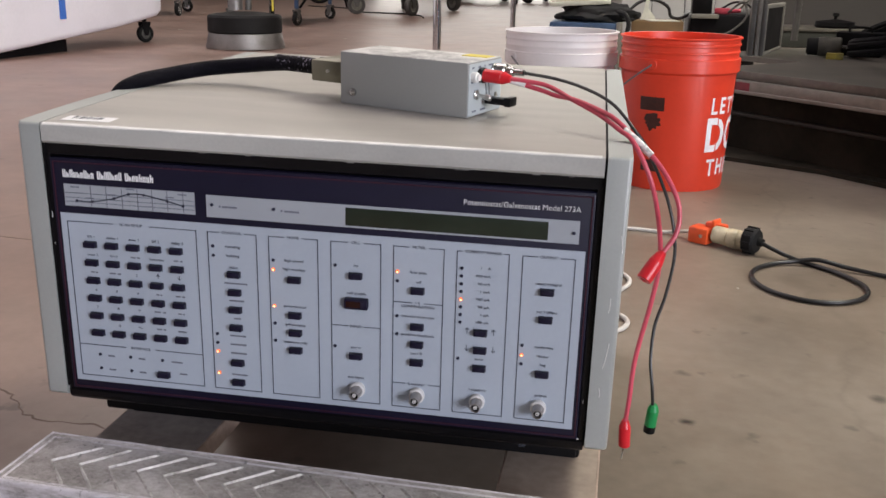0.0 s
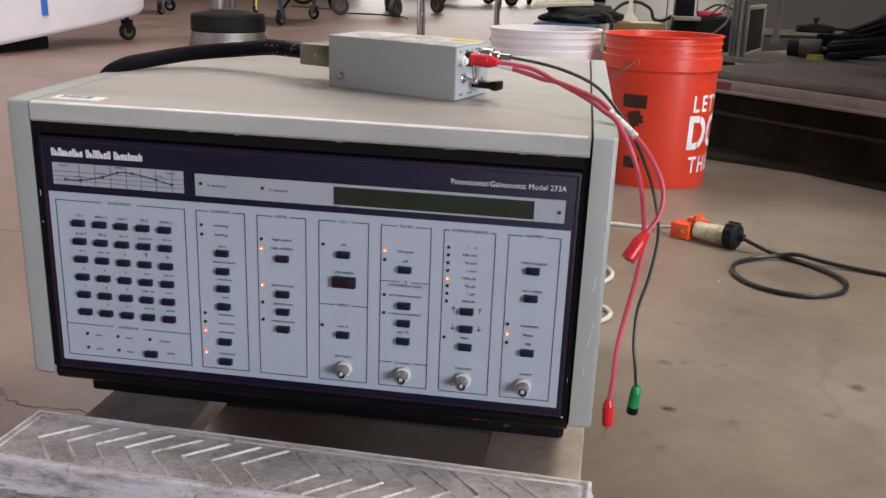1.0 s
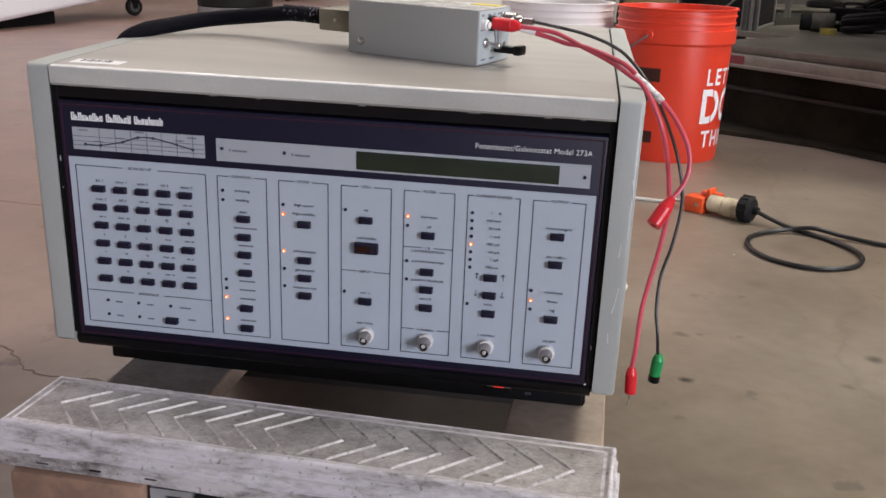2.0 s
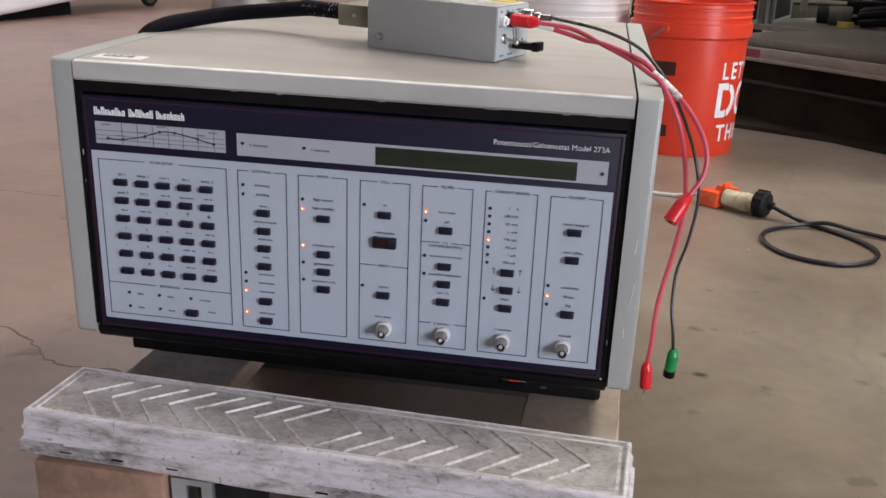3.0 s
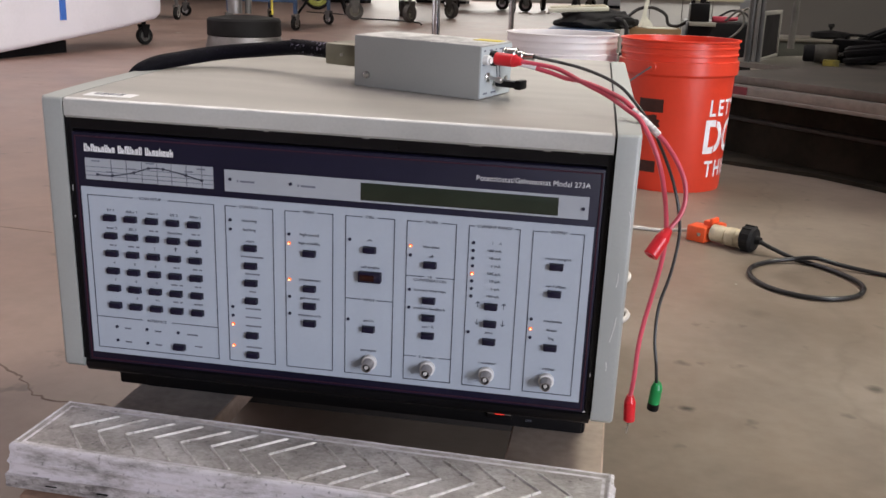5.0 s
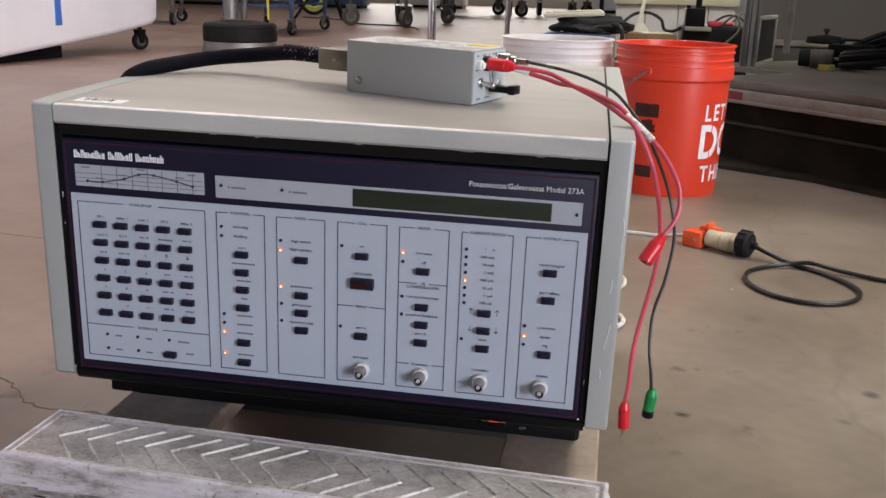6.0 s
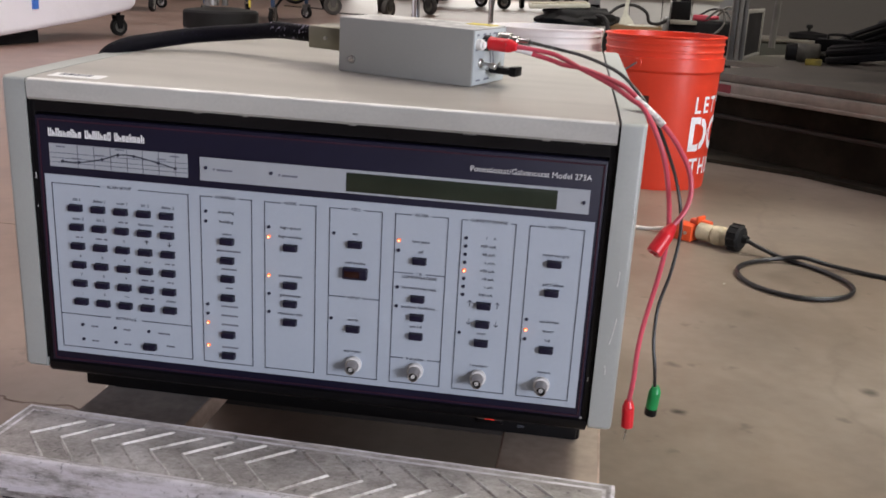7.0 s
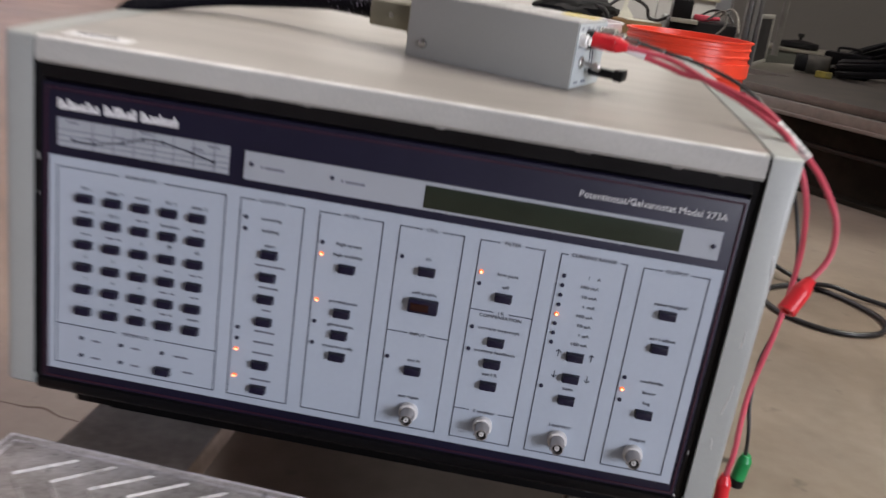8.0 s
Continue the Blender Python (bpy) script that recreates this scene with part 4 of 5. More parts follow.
# ---- test leads ----
R1 = at(BL + 0.0300, 0.0200, 0.0358)
reds = thing("red_test_lead", R1, "pair of red silicone test leads hanging off the instrument", "test lead")
part("plug_ring", moved(rod(0.0069, (BL + 0.0015, 0.0214, 0.0362), (BL + 0.0062, 0.0212, 0.0361), 18, bev=0.0006), BOXM), BLACK, reds, "dark plastic ring")
part("stackable_plug", moved(joined(rod(0.0058, (BL + 0.0035, 0.0213, 0.0362), (BL + 0.0245, 0.0203, 0.0358), 18, bev=0.001), rod(0.0058, (BL + 0.0245, 0.0203, 0.0358), (BL + 0.0320, 0.0200, 0.0355), 18, 0.0030)), BOXM), RED, reds, "glossy red banana plug")
wA = [R1, (0.1710, 0.1260, 0.4444), (0.1849, 0.1190, 0.4404), (0.1989, 0.1070, 0.4348), (0.2228, 0.0870, 0.4258), (0.2396, 0.0680, 0.4174), (0.2522, 0.0580, 0.4088), (0.2675, 0.052, 0.380), (0.2768, 0.0620, 0.3433), (0.2809, 0.0780, 0.3045), (0.2767, 0.0740, 0.2716), (0.2689, 0.0680, 0.2335), (0.2654, 0.0580, 0.2129), (0.2640, 0.050, 0.190), (0.2620, 0.050, 0.168)]
wB = [R1 + Vector((0, 0.002, -0.002)), (0.1714, 0.1240, 0.4393), (0.1853, 0.1170, 0.4358), (0.2009, 0.1060, 0.4347), (0.2225, 0.0880, 0.4293), (0.2378, 0.0740, 0.4233), (0.2547, 0.0630, 0.4091), (0.2736, 0.0570, 0.3917), (0.2872, 0.0500, 0.3707), (0.2916, 0.0470, 0.3538), (0.2890, 0.0420, 0.3387), (0.2796, 0.0360, 0.3249)]
part("wire", tube(wA, 0.0020, 10, 6), PINK, reds, "dusty red silicone wire")
part("wire", tube(wB, 0.0020, 10, 6), PINK, reds, "dusty red silicone wire")
part("marker_sleeve", tube([wB[0] + Vector((-0.003, 0.001, 0)), wB[0].lerp(Vector(wB[1]), 0.25), wB[0].lerp(Vector(wB[1]), 0.52)], 0.0022, 10, 4), STICKER, reds, "white sleeve at the plug")
part("marker_sleeve", tube([(0.2438, 0.0670, 0.4173), (0.2547, 0.0630, 0.4093), (0.2667, 0.0592, 0.3990)], 0.0030, 12, 6), SLEEVE, reds, "white printed marker sleeve")
a, b = Vector((0.2802, 0.0360, 0.3265)), Vector((0.2666, 0.0240, 0.3057))
part("banana_socket", joined(rod(0.0034, a, a.lerp(b, 0.35), 18, 0.0060), moved(lathe([(0.0060, 0), (0.0062, 0.0165), (0.0056, 0.0172), (0.0030, 0.0172), (0.0030, 0.006), (0, 0.006)], 18), Matrix.Translation(a.lerp(b, 0.35)) @ (b - a).to_track_quat("Z", "Y").to_matrix().to_4x4())), RED, reds, "red banana socket")
part("pin_plug", joined(rod(0.0030, (0.2620, 0.05, 0.1710), (0.2622, 0.05, 0.1650), 16, 0.0050), rod(0.0050, (0.2622, 0.05, 0.1650), (0.2628, 0.05, 0.1465), 16, bev=0.0008)), RED, reds, "red pin plug with bare tip")
part("pin", rod(0.0007, (0.2627, 0.05, 0.1470), (0.2612, 0.05, 0.1345), 8), STEEL, reds)

B0 = at(BL + 0.010, 0.049, 0.0375)
blk = thing("black_coax_lead", B0, "thin black coaxial lead with green socket hanging down", "test lead")
part("bnc_plug", moved(joined(rod(0.0069, (BL + 0.0035, 0.049, 0.0375), (BL + 0.0140, 0.049, 0.0375), 20, bev=0.0010), rod(0.0046, (BL + 0.0140, 0.049, 0.0375), (BL + 0.0210, 0.049, 0.0375), 18, bev=0.0008), rod(0.0030, (BL + 0.0210, 0.049, 0.0375), (BL + 0.0310, 0.049, 0.0375), 16)), BOXM), STEEL, blk, "nickel bayonet plug")
part("wire", tube([at(BL + 0.0325, 0.049, 0.0375), (0.1753, 0.1760, 0.4446), (0.1969, 0.1600, 0.4415), (0.2179, 0.1420, 0.4360), (0.2333, 0.1260, 0.4294), (0.2445, 0.1120, 0.4203), (0.2531, 0.1040, 0.4109), (0.2624, 0.1060, 0.3991), (0.2704, 0.1150, 0.3827), (0.2770, 0.1220, 0.3690), (0.2871, 0.1300, 0.3439), (0.2938, 0.1300, 0.3180), (0.2959, 0.1300, 0.2941), (0.2909, 0.1250, 0.2604), (0.2834, 0.1200, 0.2319), (0.2820, 0.1120, 0.2020), (0.2850, 0.106, 0.180), (0.2872, 0.107, 0.159)], 0.0015, 10, 6), WIRE, blk)
part("socket_body", joined(rod(0.0034, (0.2880, 0.107, 0.1610), (0.2878, 0.1075, 0.1555), 16, 0.0054), rod(0.0054, (0.2878, 0.1075, 0.1555), (0.2864, 0.1090, 0.1395), 16)), GREEN, blk, "green vinyl socket")
part("socket_end", rod(0.0055, (0.2864, 0.1090, 0.1397), (0.2858, 0.1096, 0.1320), 16, bev=0.0008), BLACK, blk)

# ---- cast bar and timber beams ----
BARM = pose(0.0150, -0.0530, 0.115, 0, 0, -2.03)


def cast_bar():
    """A long moulded casting: flared foot, hollow sides with a ridge, flat top inside a raised rim."""
    half, deep = 0.2335, 0.0755
    steps = ((0.000, 0.0052), (0.0012, 0.0066), (0.0105, 0.0064), (0.0128, 0.0068), (0.0142, 0.0058), (0.0152, 0.0044), (0.0175, 0.0040), (0.0214, 0.0036), (0.0228, 0.0046), (0.0244, 0.0047), (0.0264, 0.0034), (0.0300, 0.0028), (0.0345, 0.0030), (0.0368, 0.0025), (0.0379, 0.0014), (0.0383, 0.0003), (0.0378, -0.0010), (0.0370, -0.0022), (0.0365, -0.0034), (0.0364, -0.0060))
    bm = bmesh.new()
    rings = []
    n = 60
    for z, o in steps:
        ring = []
        for i in range(n):
            ring.append((-half - o + (2 * half + 2 * o) * i / n, -deep - o, z))
        for i in range(10):
            ring.append((half + o, -deep - o + (deep + 2 * o) * i / 10, z))
        for i in range(n):
            ring.append((half + o - (2 * half + 2 * o) * i / n, o, z))
        for i in range(10):
            ring.append((-half - o, o - (deep + 2 * o) * i / 10, z))
        out = []
        for x, y, zz in ring:
            k = noise.noise(Vector((x * 14, y * 20, zz * 30))) * 0.0016 * (1 if z < 0.03 else 0.4)
            sag = 0.0036 * noise.noise(Vector((x * 11, 3.1, 0.2))) * max(0, 1 - abs(z - 0.018) / 0.012) if abs(y) > 0.07 else 0
            out.append(bm.verts.new((x + (k if abs(x) > half - 0.002 else 0), y - k, zz + sag)))
        rings.append(out)
    for a, b in zip(rings, rings[1:]):
        for i in range(len(a)):
            j = (i + 1) % len(a)
            bm.faces.new((a[i], a[j], b[j], b[i]))
    bm.faces.new(rings[0])
    bm.faces.new(rings[-1])
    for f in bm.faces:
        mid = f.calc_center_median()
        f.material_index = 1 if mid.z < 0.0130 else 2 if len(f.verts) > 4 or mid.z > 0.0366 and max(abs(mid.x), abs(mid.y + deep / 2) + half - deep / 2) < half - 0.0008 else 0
    return bm


casting = thing("cast_bar", (0.014, -0.09, 0.115), "weathered whitish cast metal bar with herringbone ribs, on beams", "casting")
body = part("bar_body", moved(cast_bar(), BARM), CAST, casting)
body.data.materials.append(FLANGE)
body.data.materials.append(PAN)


def rib(pts, w=0.0032, h=0.0018):
    """A low ridge with sloping flanks through the points, on the bar's top."""
    bm = bmesh.new()
    z0 = 0.0362
    rows = []
    p = [Vector((*q, z0)) for q in pts]
    p = [p[0], p[0].lerp(p[1], 0.08), p[1], p[2].lerp(p[1], 0.08), p[2]]
    for i, q in enumerate(p):
        d = (p[min(i + 1, len(p) - 1)] - p[max(i - 1, 0)]).normalized()
        s = Vector((-d.y, d.x, 0)) * w / 2
        up = Vector((0, 0, h if 0 < i < len(p) - 1 else 0.0002))
        rows.append([bm.verts.new(v) for v in (q - s, q - s * 0.3 + up, q + s * 0.3 + up, q + s)])
    for a, b in zip(rows, rows[1:]):
        for k in range(3):
            bm.faces.new((a[k], a[k + 1], b[k + 1], b[k]))
    return bm


for x in (-0.199, -0.154, -0.107, -0.049, 0.015, 0.075, 0.140, 0.200):
    part("nail_slot", moved(bx(x - 0.005, x + 0.005, -0.0826, -0.0808, 0.0058, 0.0068, 0.0004), BARM), MATTE, casting, "dark slot in the lower flange")
MIDY, ARM = -0.0392, 0.0300
rnd = random.Random(3)
for k in range(9):
    for s in (-1, 1):
        vx = s * (0.0321 + 0.0251 * k)
        if k == 8:
            continue
        j = lambda: rnd.uniform(-0.0011, 0.0011)
        part("rib", moved(rib([(vx - s * ARM + j(), MIDY + ARM + j()), (vx + j(), MIDY + j()), (vx - s * ARM + j(), MIDY - ARM + j())]), BARM), RIBCAST, casting)

pallet = thing("pallet", (0.01, 0.26, 0), "grimy timber pallet planks under the instrument", "pallet")
for x0, x1, y0 in ((-0.222, -0.1165, -0.055), (0.1575, 0.2430, -0.136)):
    plank = part("plank", bx(x0, x1, y0, 0.66, 0.0945, 0.1145, 0.002), SAWN, pallet, "plank with pale sawn edge and grimy top")
    part("grimy_face", bx(x0 + 0.002, x1 - 0.002, y0 + 0.002, 0.655, 0.1140, 0.1149), TOPWOOD if x0 < 0 else PALEWOOD, plank)
# bearers take a near-black colour for the shade under the pallet
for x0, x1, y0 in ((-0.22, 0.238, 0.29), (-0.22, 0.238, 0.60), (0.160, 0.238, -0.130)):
    part("bearer", bx(x0, x1, y0, y0 + 0.045, 0.0, 0.0945, 0.002), SHADEWOOD, pallet)
def strut():
    """Steel channel standing on edge with square punched holes."""
    x0, x1, y0, y1, z1 = -0.098, -0.064, -0.128, -0.090, 0.112
    web = [bx(x0, x0 + 0.012, y0, y0 + 0.003, 0, z1), bx(x1 - 0.009, x1, y0, y0 + 0.003, 0, z1)]
    for a, b in ((0.0, 0.012), (0.026, 0.040), (0.054, 0.068), (0.082, 0.094), (0.107, z1)):
        web.append(bx(x0 + 0.012, x1 - 0.009, y0, y0 + 0.003, a, b))
    return joined(*web, bx(x0, x0 + 0.003, y0 + 0.003, y1, 0, z1), bx(x1 - 0.003, x1, y0 + 0.003, y1, 0, z1))


b = thing("timber_block", (-0.158, -0.1, 0), "cut timber block with bare end grain under cast bar", "timber")
part("block_body", bx(-0.2125, -0.1025, -0.134, -0.060, 0, 0.1148, 0.003), TIMBER, b)
s = thing("steel_strut", (-0.08, -0.11, 0), "short galvanised steel channel with square holes between beams", "steel channel")
part("channel", strut(), GALV, s)
s = thing("black_block", (-0.048, -0.11, 0), "black rubber block standing beside the steel channel", "block")
part("block_body", bx(-0.0625, -0.036, -0.126, -0.08, 0, 0.110, 0.002), RUBBER, s)

# ---- buckets ----
BAILWIRE = mat("dull_wire", (0.20, 0.20, 0.21), 0.5, 0.3)
PATCH = mat("faded_black_print", (0.055, 0.014, 0.010), 0.5, dark=0.6, scale=60)

def bucket(name, cx, cy, material, label, turn, ridge=0.1450):
    """A five-gallon pail: ribbed collar, slight taper, wire bail in two ears."""
    b = thing(name, (cx, cy, 0), label, "bucket")
    M = pose(cx, cy, 0, 0, 0, turn) @ Matrix.Diagonal((1.025, 1.025, 1.044, 1))
    prof = [(0.0, 0.004), (0.127, 0.004), (0.130, 0.0), (0.1315, 0.004), (0.1425, 0.282), (0.1500, 0.2880), (0.1506, 0.318), (ridge, 0.3195), (ridge, 0.3300), (0.1474, 0.3320), (0.1474, 0.3350), (ridge, 0.337), (ridge, 0.3470),
            (0.1482, 0.349), (0.1482, 0.3525), (ridge + 0.0006, 0.355), (ridge + 0.0006, 0.3625), (0.1508, 0.3650), (0.1512, 0.3680), (0.1490, 0.3690), (0.1425, 0.3685), (0.1405, 0.290), (0.1280, 0.008), (0.0, 0.008)]
    body = part("pail", moved(lathe(prof, 72), M), material, b)
    for s in (1, -1):
        part("ear", moved(joined(moved(rod(0.011, (0, 0, 0), (0, 0, 0.004), 20, bev=0.0015), pose(s * 0.1496, 0, 0.306, 0, s * 90, 0))), M), material, b)
    arcp = []
    for a in range(0, 181, 10):
        ca, sa = math.cos(radians(a)), math.sin(radians(a))
        z = 0.306 - 0.105 * sa
        arcp.append((0.1575 * ca, -0.1600 * sa, z))
    part("bail", moved(tube(arcp, 0.0022, 8, 3), M), BAILWIRE, b, "grey wire handle hanging down")
    return b


def wrapped(bm, cx, cy, mid, z0, out=0.0007):
    """Bends flat artwork (x along, y up) round the pail's wall; mid: the plan angle of its middle."""
    bmesh.ops.triangulate(bm, faces=bm.faces)
    long = [e for e in bm.edges if e.calc_length() > 0.012]
    for _ in range(3):
        long = [e for e in bm.edges if e.calc_length() > 0.012]
        if long:
            bmesh.ops.subdivide_edges(bm, edges=long, cuts=1)
    bmesh.ops.triangulate(bm, faces=bm.faces)
    for v in bm.verts:
        z = z0 + v.co.y
        r = 1.025 * (0.1315 + (0.1425 - 0.1315) * (z / 1.025 - 0.004) / 0.286) + out + 0.2 * v.co.z
        a = radians(mid) + v.co.x / 0.139
        v.co = (cx + r * math.cos(a), cy + r * math.sin(a), z)
    return bm


OX, OY = 0.379, 1.854
ob = bucket("bucket", OX, OY, ORANGE, "orange plastic five-gallon bucket with white stencil lettering", -117)
MID = -29.0
for text, z, size in (("LET'S", 0.217, 0.058), ("DO", 0.141, 0.118), ("THIS", 0.059, 0.060)):
    part("stencil_lettering", wrapped(letters(text, size, "CENTER", 0.0001, 0.80, 0.0034 if text == "DO" else 0.0012, 1.0 if text == "DO" else 1.27), OX, OY, MID, z), WHITE_INK, ob, "white stencil letters", smooth=False)
def flat(x0, x1, y0, y1):  # a strip of print
    bm = bmesh.new()
    bm.faces.new([bm.verts.new(v) for v in ((x0, y0, 0), (x1, y0, 0), (x1, y1, 0), (x0, y1, 0))])
    bmesh.ops.subdivide_edges(bm, edges=bm.edges, cuts=4, use_grid_fill=True)
    return bm
for x, w, z, h in ((-0.0345, 0.0034, 0.141, 0.095), (0.004, 0.0034, 0.141, 0.095)):
    part("stencil_bridge", wrapped(flat(x - w / 2, x + w / 2, -h / 2, h / 2), OX, OY, MID, z, 0.0011), ORANGE, ob, smooth=False)
for z, h, w in ((0.222, 0.034, 0.064), (0.064, 0.030, 0.044)):
    part("printed_patch", wrapped(flat(-w / 2, w / 2, -h / 2, h / 2), OX, OY, -117, z), PATCH, ob, "black printed patch", smooth=False)
disc = bmesh.new()
bmesh.ops.create_circle(disc, cap_ends=True, segments=40, radius=0.023)
for v in disc.verts:
    v.co *= 0.9 + 0.5 * noise.noise(v.co * 110)
part("printed_disc", wrapped(disc, OX, OY, -116, 0.177), PATCH, ob, "black printed round mark", smooth=False)
bucket("bucket", 0.066, 1.935, MILKY, "milky white plastic five-gallon bucket beside the orange one", 40, 0.1464)

# ---- mains plug and cords on the floor ----
pl = thing("extension_plug", (0.48, 1.21, 0), "orange and cream mains coupler with black plug lying on floor", "plug")
U = Vector((0.115, -0.077, 0)).normalized()
P0 = Vector((0.408, 1.265, 0.0))
up = lambda d, z: P0 + U * d + Vector((0, 0, z))
QM = Matrix.Translation(P0) @ pose(0, 0, 0, 0, 0, math.degrees(math.atan2(U.y, U.x)))
part("orange_shell", moved(joined(bx(-0.004, 0.040, -0.020, 0.020, 0.0, 0.034, 0.004), bx(0.020, 0.066, 0.004, 0.022, 0.012, 0.044, 0.004), bx(0.038, 0.046, -0.004, 0.026, 0.034, 0.052, 0.003)), QM), NEON, pl, "bright orange moulded shell")
part("screw", moved(rod(0.004, (0.026, -0.0215, 0.018), (0.026, -0.0190, 0.018), 10), QM), STEEL, pl)
part("cream_body", joined(rod(0.018, up(0.046, 0.0235), up(0.080, 0.0225), 24, bev=0.002), rod(0.0198, up(0.080, 0.0225), up(0.103, 0.0225), 24, bev=0.002), rod(0.018, up(0.103, 0.0225), up(0.120, 0.0225), 24)), CREAM, pl, "yellowed plastic coupler")
CAPM = Matrix.Translation(up(0.115, 0.0270)) @ U.to_track_quat("Z", "Y").to_matrix().to_4x4()
cap = part("black_plug", moved(lathe([(0, 0), (0.023, 0), (0.0265, 0.003), (0.0265, 0.021), (0.022, 0.026), (0.009, 0.028), (0.0075, 0.038), (0, 0.038)], 28), CAPM), RUBBER, pl, "black rubber plug with ribbed rim")
for a in range(0, 360, 30):
    part("grip_rib", moved(bx(-0.0020, 0.0020, 0.0235, 0.0285, 0.002, 0.022, 0.0008), CAPM @ pose(0, 0, 0, 0, 0, a)), RUBBER, cap)
E1 = up(0.149, 0.0260)
c = thing("black_mains_cord", (0.6, 1.0, 0), "black rubber mains cord looped once on the floor", "cord")
part("cord", tube([E1, E1 + Vector((0.028, -0.016, -0.010)), (0.598, 1.148, 0.0050), (0.648, 1.095, 0.0050), (0.683, 1.035, 0.0050), (0.690, 0.985, 0.0050), (0.668, 0.935, 0.0050), (0.622, 0.905, 0.0050), (0.570, 0.907, 0.0050), (0.522, 0.942, 0.0050), (0.498, 1.000, 0.0050), (0.505, 1.062, 0.0050), (0.540, 1.108, 0.0050), (0.590, 1.130, 0.0085), (0.630, 1.122, 0.0160), (0.680, 1.110, 0.0085), (0.745, 1.082, 0.0050), (0.840, 1.040, 0.0050), (0.98, 0.96, 0.0050), (1.20, 0.86, 0.0050), (1.6, 0.75, 0.0050)], 0.0043, 12, 8), WIRE, c)
c = thing("white_mains_cord", (0.3, 1.3, 0), "thin off-white mains cord trailing behind the instrument", "cord")
part("cord", tube([up(-0.002, 0.018), up(-0.030, 0.013), (0.345, 1.300, 0.0045), (0.270, 1.312, 0.0045), (0.180, 1.290, 0.0045), (0.10, 1.20, 0.0045), (0.12, 1.08, 0.0045), (0.20, 1.02, 0.0045), (0.262, 0.985, 0.0045), (0.275, 0.930, 0.0045), (0.245, 0.870, 0.0045), (0.20, 0.85, 0.0045), (0.215, 0.78, 0.0045), (0.262, 0.760, 0.0045), (0.272, 0.720, 0.0045), (0.240, 0.68, 0.0045), (0.14, 0.66, 0.006), (0.06, 0.62, 0.05), (0.05, 0.572, 0.20)], 0.0040, 8, 6), CORD, c)

# ---- low steel rack with clutter ----
RM = pose(0.596, 2.277, 0, 0, 0, math.degrees(math.atan2(-0.372, 0.339)))
rack = thing("low_rack", (1.2, 2.4, 0), "dusty steel rack with a low shelf near the floor", "rack")
rp = lambda name, bm, m, parent=None, label="": part(name, moved(bm, RM), m, parent or rack, label)
SZ = 0.255
rp("shelf", prism([(-0.16, 0.004), (2.0, 0.004), (2.0, 1.90), (-0.56, 1.90), (-0.56, 0.46), (-0.16, 0.46)], SZ - 0.018, SZ, "z"), RACKSTEEL, label="dusty grey steel shelf")
rp("shelf_lip", bx(-0.16, 2.0, -0.010, 0.004, SZ - 0.020, SZ + 0.004, 0.002), RACKSTEEL)
rp("front_rail", joined(bx(-0.16, 2.0, -0.030, -0.004, SZ - 0.058, SZ - 0.021, 0.003), bx(-0.16, 2.0, -0.036, -0.028, SZ - 0.060, SZ - 0.050, 0.002)), LEDGE)
rp("red_mark", bx(-0.10, 0.05, -0.0312, -0.0298, SZ - 0.050, SZ - 0.026), mat("red_paint_smear", (0.22, 0.022, 0.035), 0.5, scale=30), label="red paint smear")
for x in (0.05, 1.9):
    for y in (0.12, 1.82):
        rp("leg", bx(x - 0.02, x + 0.02, y - 0.02, y + 0.02, 0, SZ - 0.018, 0.002), DARKSTEEL)
# unseen plate, added to close off light from behind the shelf's underside
rp("light_stop_plate", bx(-0.15, 1.99, 1.885, 1.90, 0.0, SZ - 0.02), DARKSTEEL)
rp("upper_shelf", bx(-0.16, 2.0, 0.0, 1.90, 0.86, 0.90, 0.003), RACKSTEEL)
rp("lower_rail", bx(-0.15, 1.99, 0.046, 0.060, 0.115, 0.127, 0.002), mat("dark_rail", (0.035, 0.031, 0.024), 0.7, dark=0.6), label="dark lower rail")
# added dark plate and panel: the rack's shade on and above the floor
rp("floor_shade_plate", prism([(-0.15, -0.150), (0.31, 0.0), (1.99, 0.012), (1.99, 0.06), (-0.15, 0.06)], 0.0, 0.012, "z"), SHADE_SCRAP, label="added dark plate standing in for shade on the floor")
rp("shade_panel", bx(-0.15, 1.99, 0.06, 0.08, 0.0, SZ - 0.02), SHADE_SCRAP, label="added dark panel standing in for shade under the shelf")
up0 = Vector((0.700, 2.905, SZ))
for dx, w, m in ((0.0, 0.014, DARKSTEEL), (0.022, 0.012, LEDGE), (0.040, 0.010, DARKSTEEL)):
    part("upright", bx(up0.x - 0.026 + dx, up0.x - 0.026 + dx + w * 1.3, up0.y, up0.y + 0.04, SZ - 0.002, 0.86, 0.002), m, rack)
part("upright", tube([(0.985, 3.86, SZ - 0.002), (0.990, 3.86, 0.5), (1.000, 3.86, 0.86)], 0.016, 10, 3), DARKSTEEL, rack)
pv = Vector((0.30, 0.95, 0)).normalized()
pn = Vector((pv.y, -pv.x, 0))
PANELM = Matrix(((pv.x, pn.x, 0, 0.716), (pv.y, pn.y, 0, 2.93), (0, 0, 1, SZ), (0, 0, 0, 1)))
mp = thing("mesh_panel", (0.80, 3.2, SZ), "black perforated panel in a pale metal frame, standing on rack", "panel")
part("sheet", moved(bx(0.02, 0.36, 0.004, 0.010, 0.012, 0.165), PANELM), MATTE, mp)
